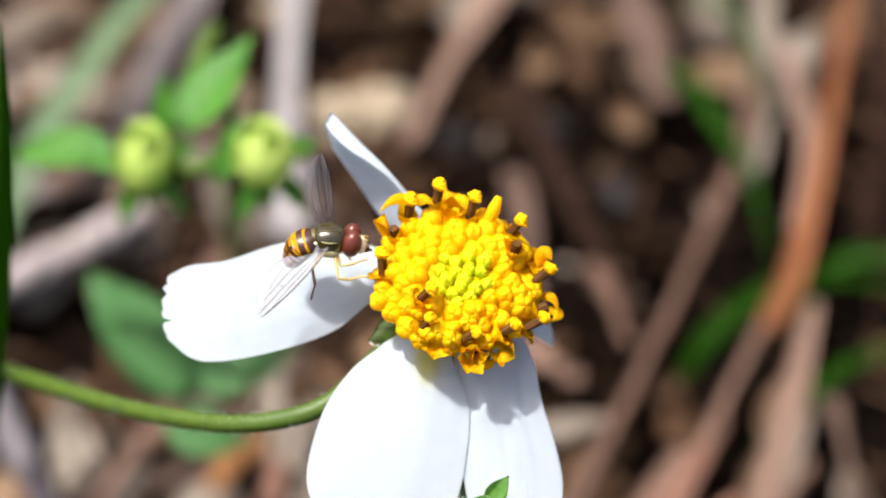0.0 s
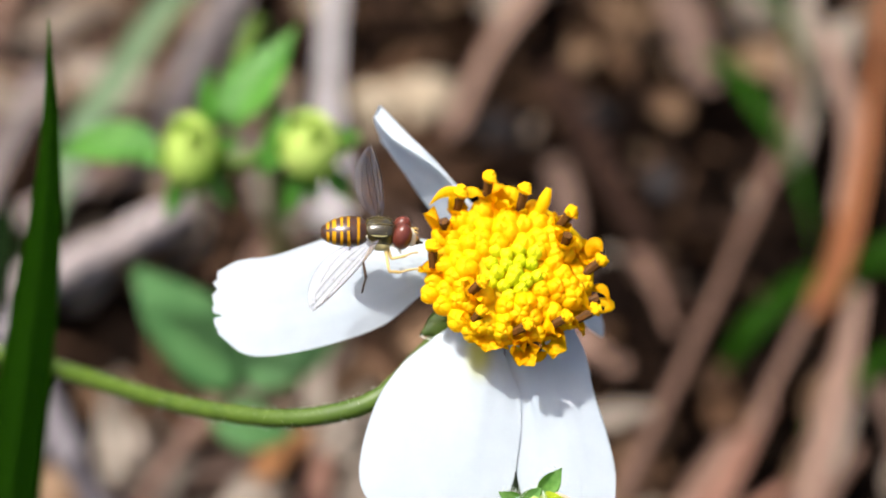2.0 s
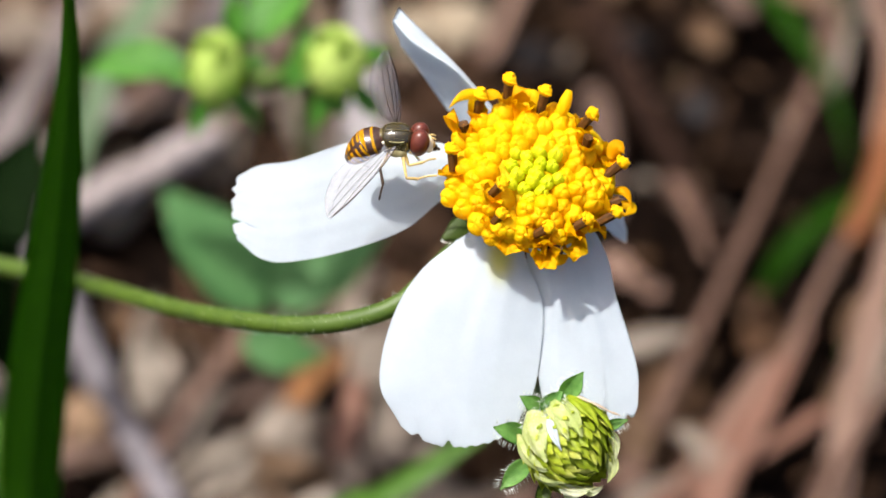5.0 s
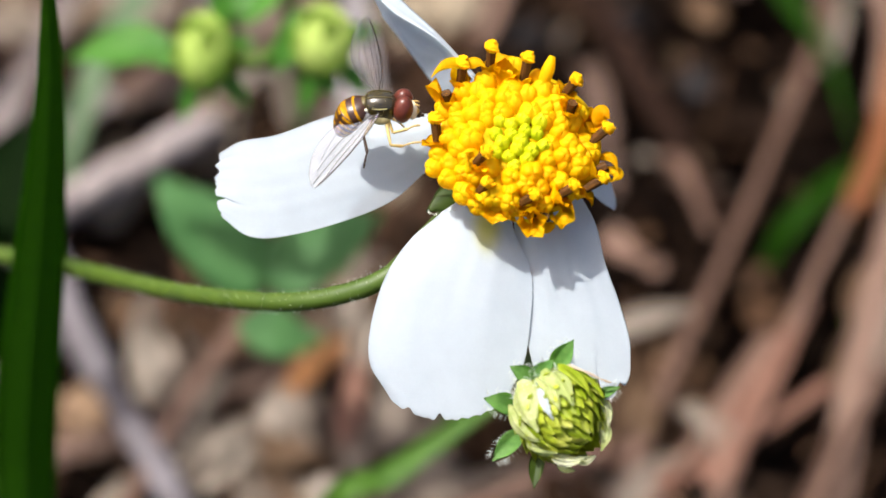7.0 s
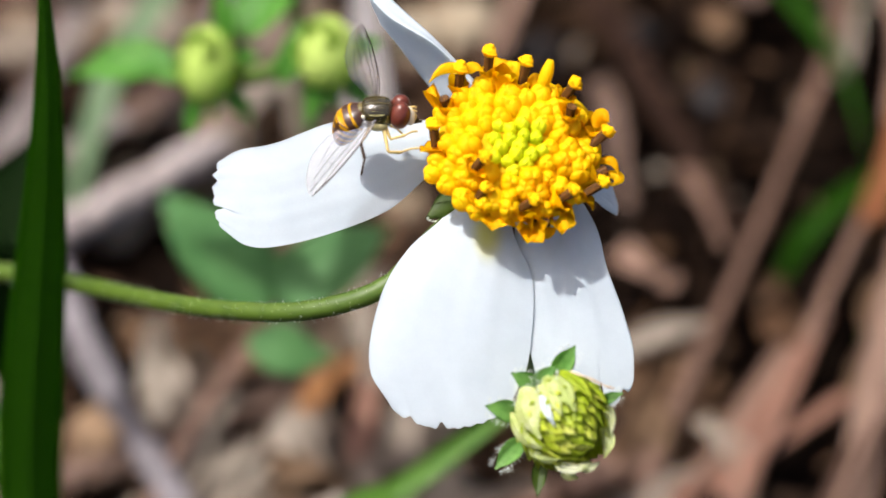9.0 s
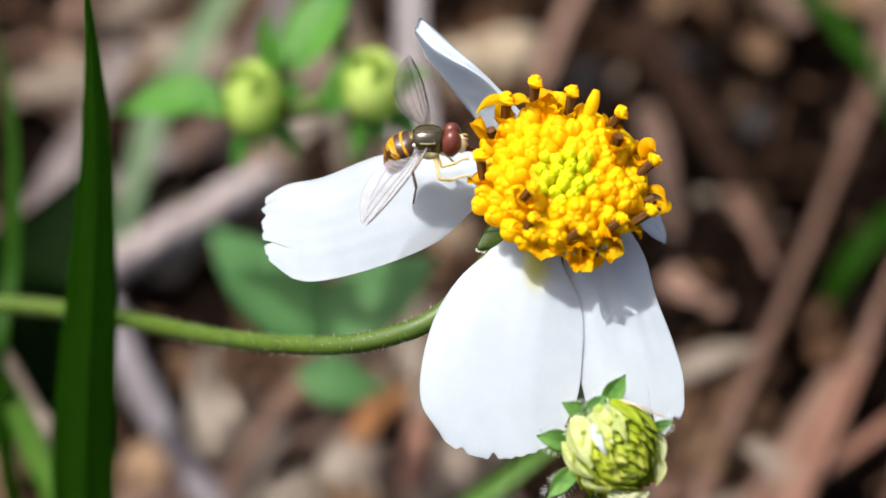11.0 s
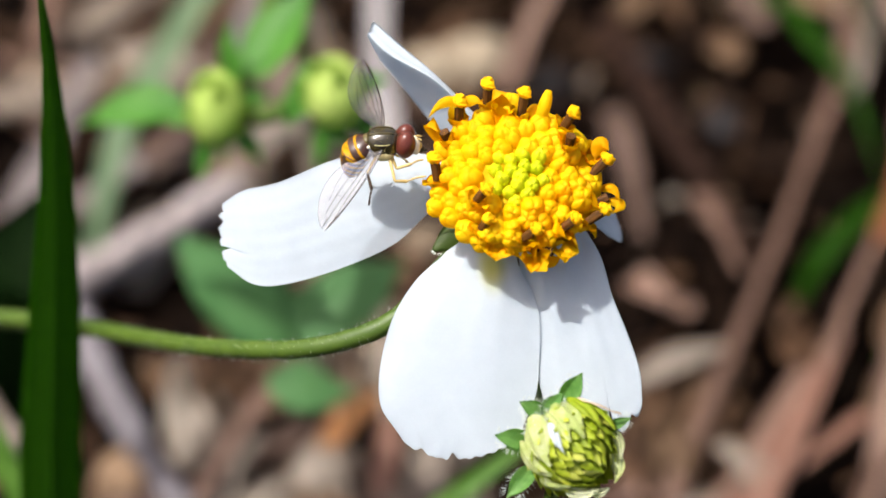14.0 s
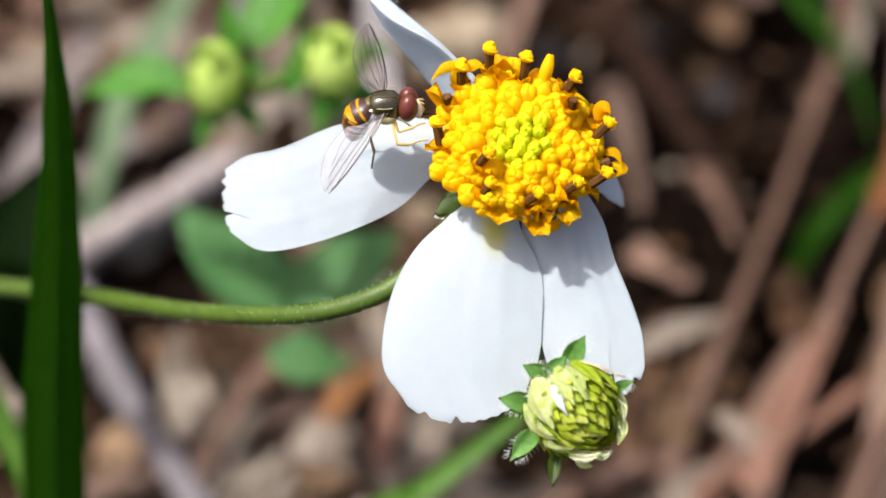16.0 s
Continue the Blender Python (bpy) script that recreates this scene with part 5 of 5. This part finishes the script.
        for j in range(48):
            s = rnd.choice((-1, 1))
            u = rnd.uniform(0.05, 0.95)
            q = r.lerp(t, u) + Vector((0, 0, lift * 0.9 * math.sin(u * 3))) + side * s * leafwidth(wide * 0.9, 0.55)(u)
            w = (side * s + d * 0.25 - Vector((0, 0.45, 0)) + Vector((rnd.gauss(0, 0.2), rnd.gauss(0, 0.2), rnd.gauss(0, 0.25)))).normalized()
            tube(b2, [q, q + w * 0.22, q + w * rnd.uniform(0.26, 0.50)], lambda z: 0.015 * (1.1 - z), nu=2, nv=3)
        tagged(part("hair", b2, HAIR, br, "fine white hairs"), kind="stuff")
    b2 = bmesh.new()
    for j in range(150):
        q = Vector((rnd.uniform(-0.6, 1.1), 0, 0))
        q.y = -14.3 + 0.5 * q.x + rnd.gauss(0, 0.28)
        q.z = c.z + math.sqrt(max(0.2, big * big - (q - c).xy.length_squared)) - 0.15
        w = ((q - c).normalized() + Vector((rnd.gauss(0, 0.5), rnd.gauss(0, 0.5), rnd.gauss(0, 0.3)))).normalized()
        tube(b2, [q, q + w * 0.2, q + w * rnd.uniform(0.25, 0.5)], lambda z: 0.018 * (1.1 - z), nu=2, nv=3)
    tagged(part("wool", b2, HAIR, ob, "tangled pale wool between the bracts"), kind="stuff")
    return ob


green_head()

# ---- the hoverfly (own space: x forward, y to its left, z up, in millimetres) ----
FORE, DORSAL = Vector((1, 0.0, -0.05)), Vector((0, 0.78, 0.62))
FLY_TURN = frame3(FORE, DORSAL).to_4x4()


def abdomen_piece(bm, x0, x1, half, height, bands, droop):
    """A stretch of the abdomen from x0 back to x1, banded along its length."""
    def f(u, v):
        x = x0 + (x1 - x0) * u
        a = v * math.tau
        return Vector((x, math.cos(a) * half(u), math.sin(a) * height(u) + droop(u)))
    n0 = len(bm.verts)
    nu, nv = 22, 24
    grid(bm, f, nu, nv, ring=True, mat=bands)
    bm.verts.ensure_lookup_table()
    for ring in (range(n0, n0 + nv), range(n0 + nu * nv, n0 + nu * nv + nv)):
        bm.faces.new([bm.verts[k] for k in ring]).smooth = True
    return bm


def wing_edge(u, s):
    """Half-width of a wing at u of its length, towards its front (s = 1) or back (s = -1)."""
    return 0.46 * math.sin(math.pi * min(0.999, u) ** 0.75) ** 0.5 if s > 0 else -1.45 * math.sin(math.pi * min(0.999, u) ** 1.3) ** 0.62


def wing_mesh(side, length):
    """A wing along its own x, with the front edge towards side * y."""
    bm = bmesh.new()

    def f(u, v):
        w = v * 2 - 1
        p = 0.01 + 0.98 * u
        return Vector((length * p, side * wing_edge(p, w) * abs(w), 0.05 * math.sin(v * 9) + 0.12 * math.sin(u * 3.1)))
    grid(bm, f, 26, 12)
    return bm


def wing_veins(side, length):
    bm = bmesh.new()
    for s, r in ((1, 0.022), (-1, 0.008)):
        tube(bm, [(length * u, side * wing_edge(u, s), 0.02 + 0.12 * math.sin(u * 3.1)) for u in [0.02 + 0.965 * k / 14 for k in range(15)]], lambda u: r, nu=28, nv=5)
    for pts, r in (([(0, 0, 0), (1.5, 0.36, 0.1), (3.4, 0.38, 0.12), (5.0, 0.12, 0.05)], 0.035), ([(0, 0, 0), (1.6, 0.18, 0.12), (3.2, 0.16, 0.12), (4.6, 0.2, 0.08)], 0.024), ([(0, 0, 0), (1.8, -0.05, 0.12), (3.4, -0.12, 0.12), (5.1, -0.15, 0.03)], 0.022),
                   ([(0.2, -0.05, 0), (1.7, -0.4, 0.12), (3.2, -0.5, 0.12), (4.5, -0.45, 0.05)], 0.02), ([(0.2, -0.1, 0), (1.3, -0.75, 0.1), (2.6, -0.95, 0.1), (3.9, -0.7, 0.06)], 0.018),
                   ([(3.3, -0.1, 0.13), (3.4, -0.5, 0.12)], 0.016), ([(1.9, -0.05, 0.13), (2.0, -0.42, 0.12)], 0.016), ([(4.5, -0.45, 0.06), (4.75, -0.15, 0.06)], 0.016), ([(0, -0.05, 0), (0.7, -0.7, 0.06), (1.5, -1.0, 0.08)], 0.016)):
        tube(bm, [(x * length / 5.3, side * y, z + 0.015) for x, y, z in pts], lambda u: r * 0.68, nu=8 if len(pts) > 2 else 2, nv=5)
    return bm


def fly():
    ob = thing("hoverfly", V @ Matrix.Translation(Vector((-8.38, 2.05, 1.7)) * MM) @ FLY_TURN, "hoverfly with maroon eyes and banded orange abdomen on a flower", "fly")
    bm = bmesh.new()
    blob(bm, (0, 0, 0), (1.0, 0.86, 0.92), None, 18, 26, lambda p: Vector((math.copysign(abs(p.x) ** 0.62, p.x), math.copysign(abs(p.y) ** 0.78, p.y) * (1 - 0.12 * p.x * p.x), math.copysign(abs(p.z) ** 0.8, p.z) * (1 - 0.10 * p.x * p.x))))
    part("thorax", bm, CHITIN, ob, "shiny bronze-green thorax", local=True)
    for s in (-1, 1):
        bm = bmesh.new()
        tube(bm, [(0.66, 0.62 * s, 0.36), (0.2, 0.85 * s, 0.38), (-0.35, 0.81 * s, 0.38), (-0.78, 0.50 * s, 0.36)], lambda u: 0.032, nu=12, nv=7, flat=0.6)
        part("thorax_edge", bm, STRIPE, ob, "pale yellow edge of the thorax", local=True)
        bm = bmesh.new()
        blob(bm, (0.05, 0.60 * s, -0.48), (0.60, 0.32, 0.40), None, 7, 10)
        part("flank", bm, STRIPE, ob, "dusted pale flank", local=True)
    bm = bmesh.new()
    blob(bm, (-0.92, 0, 0.34), (0.24, 0.48, 0.24), None, 7, 12)
    part("scutellum", bm, BRONZE, ob, "dull golden plate behind the thorax", local=True)
    for s in (-0.34, 0.34):
        bm = bmesh.new()
        tube(bm, [(0.70, s * 0.8, 0.80), (0.2, s, 0.885), (-0.35, s, 0.875), (-0.75, s * 0.8, 0.76)], lambda u: 0.06, nu=12, nv=7, flat=0.5)
        part("thorax_stripe", bm, BRONZE, ob, "dull golden stripe along the thorax", local=True)
    bm = bmesh.new()
    rf = random.Random(17)
    for k in range(170):
        a, z = rf.random() * math.tau, rf.uniform(-0.6, 0.9)
        s = math.sqrt(1 - z * z)
        d = Vector((math.cos(a) * s, math.sin(a) * s, z))
        q = Vector((d.x * 0.95, d.y * 0.84, d.z * 0.9))
        w = (d + Vector((rf.gauss(-0.2, 0.2), rf.gauss(0, 0.2), rf.gauss(0, 0.2)))).normalized()
        tube(bm, [q, q + w * 0.1, q + w * rf.uniform(0.16, 0.26)], lambda t: 0.007 * (1.1 - t), nu=2, nv=3)
    tagged(part("fuzz", bm, STRIPE, ob, "fine golden thorax hairs", local=True), kind="stuff")
    # head
    bm = bmesh.new()
    blob(bm, (1.20, 0, -0.08), (0.40, 0.74, 0.74), None, 9, 14)
    head = part("head", bm, BLACK, ob, local=True)
    for s in (-1, 1):
        bm = bmesh.new()
        blob(bm, (1.34, 0.42 * s, 0.06), (0.60, 0.58, 0.86), Euler((0.16 * s, 0.12, 0.30 * s)).to_matrix(), 12, 16)
        part("eye", bm, EYE, head, "large maroon compound eye", local=True)
        bm = bmesh.new()
        tube(bm, [(1.86, 0.10 * s, 0.22), (2.1, 0.16 * s, 0.26), (2.3, 0.20 * s, 0.16)], lambda u: 0.075 * (1 - 0.4 * u), nu=6, nv=7)
        part("antenna", bm, LEG, head, local=True)
    bm = bmesh.new()
    blob(bm, (1.86, -0.14, -0.18), (0.36, 0.50, 0.60), Euler((0, -0.15, 0)).to_matrix(), 9, 12)
    part("face", bm, FACE, head, "cream-coloured face", local=True)
    bm = bmesh.new()
    tube(bm, [(1.80, 0, -0.55), (2.1, -0.02, -0.62), (2.6, -0.02, -0.66)], lambda u: 0.12 - 0.03 * u, nu=7, nv=8)
    part("proboscis", bm, LEG_DARK, head, "dark proboscis dipped into a floret", local=True)
    bm = bmesh.new()
    blob(bm, (2.12, -0.10, -0.46), (0.34, 0.24, 0.26), Euler((0, 0.3, 0)).to_matrix(), 8, 10, lambda p: p * (1 + 0.15 * math.sin(p.x * 7) * math.cos(p.z * 6)))
    part("mouth", bm, LEG_DARK, head, "dark mouthparts", local=True)
    bm = bmesh.new()
    blob(bm, (2.02, -0.16, -0.22), (0.30, 0.30, 0.28), None, 7, 10)
    part("cheek", bm, LEG, head, "honey-coloured lower face", local=True)
    # abdomen in two pieces that bend
    bm = bmesh.new()
    abdomen_piece(bm, 0.1, -1.05, lambda u: 0.52 + 0.48 * math.sin(min(1, u * 1.6) * 1.57), lambda u: 0.50 + 0.34 * math.sin(u * 1.57),
                  lambda u, v: 1 if (u < 0.50 or 0.64 < u < 0.96) else 0, lambda u: 0.02)
    abd = part("abdomen", bm, (ORANGE, BLACK), ob, "orange abdomen with dark bands", local=True)
    bm = bmesh.new()

    def rear(u, v):
        if not (0.05 < u < 0.14 or 0.27 < u < 0.37 or 0.50 < u < 0.62 or 0.74 < u < 0.84):
            return 1
        top = abs(v - 0.25)
        return 1 if 0.03 < top < 0.055 or (abs(top - 0.12) < 0.018 and u < 0.8) else 0
    abdomen_piece(bm, 0.08, -1.70, lambda u: 1.0 * max(0.12, math.cos(max(0, u - 0.1) * 1.62) ** 0.55), lambda u: 0.84 * max(0.14, math.cos(max(0, u - 0.1) * 1.6) ** 0.52), rear, lambda u: -0.10 * u * u)
    rr = part("rear_abdomen", bm, (ORANGE, BLACK), abd, "tapering orange tip with dark markings", local=True)
    rr.matrix_basis = pose(-1.05 * MM, 0, 0.02 * MM)
    bm = bmesh.new()
    for s in (-1, 1):
        blob(bm, (-0.80, 0.62 * s, 0.12), (0.16, 0.08, 0.14), None, 6, 9)
    part("wing_base_scale", bm, FACE, ob, "pale scales behind the wings", local=True)
    # wings
    wings = []
    for s, length in ((-1, 5.15), (1, 6.1)):
        w = part("wing", wing_mesh(s, length), WING, ob, "smoky clear wing with dark veins", local=True)
        part("vein", wing_veins(s, length), LEG_DARK, w, "thin brown wing veins", local=True)
        wings.append(w)
    # legs: hip, knee, ankle, toe
    for pts, dark in (([(0.45, -0.45, -0.55), (0.75, -1.05, -1.15), (1.60, -0.95, -0.95), (2.35, -0.85, -0.75)], 0), ([(0.35, -0.55, -0.6), (0.62, -1.75, -1.55), (1.30, -1.55, -1.75), (2.45, -1.55, -1.45)], 0),
                      ([(-0.35, -0.55, -0.55), (-0.95, -1.6, -1.0), (-0.75, -2.2, -1.7), (-0.95, -2.55, -2.6)], 1),
                      ([(0.45, 0.45, -0.55), (1.0, 0.8, -0.9), (1.7, 0.5, -0.6), (2.3, 0.35, -0.5)], 0), ([(0.2, 0.5, -0.6), (0.3, 1.3, -1.3), (0.9, 1.2, -1.9), (1.5, 1.0, -2.3)], 0), ([(-0.4, 0.5, -0.55), (-1.0, 1.2, -1.1), (-1.3, 1.1, -1.9), (-1.7, 1.2, -2.4)], 1)):
        a, b, c, d = (Vector(p) for p in pts)
        bm = bmesh.new()
        tube(bm, [a, a.lerp(b, 0.5), b], lambda u: 0.125 - 0.05 * u, nu=8, nv=8)
        fem = part("leg", bm, LEG, ob, "honey yellow leg" if not dark else "hind leg with a dark foot", local=True)
        bm = bmesh.new()
        tube(bm, [b, b.lerp(c, 0.5), c], lambda u: 0.085 + 0.015 * u, nu=8, nv=7)
        part("shin", bm, LEG_DARK if dark else LEG, fem, local=True)
        bm = bmesh.new()
        tube(bm, [c, c.lerp(d, 0.5) + Vector((0, 0, 0.08)), d], lambda u: 0.06 * (1 + 0.25 * math.sin(u * 25)), nu=14, nv=6)
        part("foot", bm, LEG_DARK if dark else LEG, fem, local=True)
    return ob, abd, rr, wings[0], wings[1]


FLY, ABDOMEN, REAR, WING_FAR, WING_NEAR = fly()


def wing_pose(base, direction, normal):
    m = FLY_TURN.inverted() @ frame3(direction, normal).to_4x4()
    return Matrix.Translation(Vector(base) * MM) @ m


def motions():
    # small steps of the whole fly over the petal, in millimetres of V
    steps = [(0.0, 0.07, -0.06), (1.0, 0.02, -0.02), (2.0, 0.07, -0.02), (2.5, 0.15, 0.03), (3.0, 0.04, -0.03), (3.5, 0.12, -0.04), (3.7, 0.02, -0.14), (5.8, -0.05, -0.30), (6.0, -0.03, -0.36), (6.5, -0.02, -0.24), (7.0, 0.00, 0.00), (8.0, 0.02, 0.01), (9.0, -0.02, 0.00), (9.7, 0.06, 0.03), (12.0, 0.25, 0.34), (12.5, 0.22, 0.32), (13.5, 0.26, 0.34), (14.5, 0.19, 0.30), (15.0, 0.17, 0.34), (15.5, 0.16, 0.31), (16.0, 0.23, 0.38)]
    walk(FLY, [(t, V @ Matrix.Translation(Vector((-8.38 + x, 2.05 + y, 1.7)) * MM) @ FLY_TURN) for t, x, y in steps])
    # how far the abdomen hangs down (degrees): it pumps as the fly feeds
    bends = [(0.0, 30), (0.5, 32), (1.0, 35), (1.5, 26), (2.1, 0), (2.6, 33), (3.0, 26), (3.4, 29), (3.7, 9), (4.4, 33), (5.1, 22), (5.8, 35), (6.0, 36), (6.5, 26), (7.0, 30), (7.5, 30), (8.0, 36), (8.5, 20), (9.0, 33), (9.5, 36), (9.7, 34), (10.4, 21), (11.2, 35), (12.0, 36), (12.5, 34), (13.0, 25), (13.5, 36), (14.0, 36), (14.5, 22), (15.0, 38), (15.5, 21), (16.0, 35)]
    walk(ABDOMEN, [(t, pose(-0.72 * MM, 0, 0.02 * MM, 0, -a, 0)) for t, a in bends])
    walk(REAR, [(t, pose(-1.05 * MM, 0, 0.02 * MM, 0, -1.05 * a, 0)) for t, a in bends])
    # wings: their directions in V; they sway a little
    far = [(0.0, (-0.60, 4.15, 2.7)), (6.0, (-0.65, 4.30, 2.5)), (9.5, (-0.75, 4.05, 2.8)), (12.5, (-0.85, 3.90, 3.0)), (16.0, (-0.60, 3.80, 3.1))]
    walk(WING_FAR, [(t, wing_pose((-0.05, 0.55, 0.50), d, (0.5, -0.6, 0.6))) for t, d in far])
    near = [(0.0, (-4.0, -4.75, -0.4)), (3.7, (-3.95, -4.76, -0.4)), (9.5, (-3.95, -4.76, -0.4)), (12.5, (-3.83, -4.97, -0.4)), (16.0, (-3.72, -5.0, -0.4))]
    walk(WING_NEAR, [(t, wing_pose((-0.05, -0.58, 0.30), d, (-0.20, 0.18, 0.95))) for t, d in near])


motions()
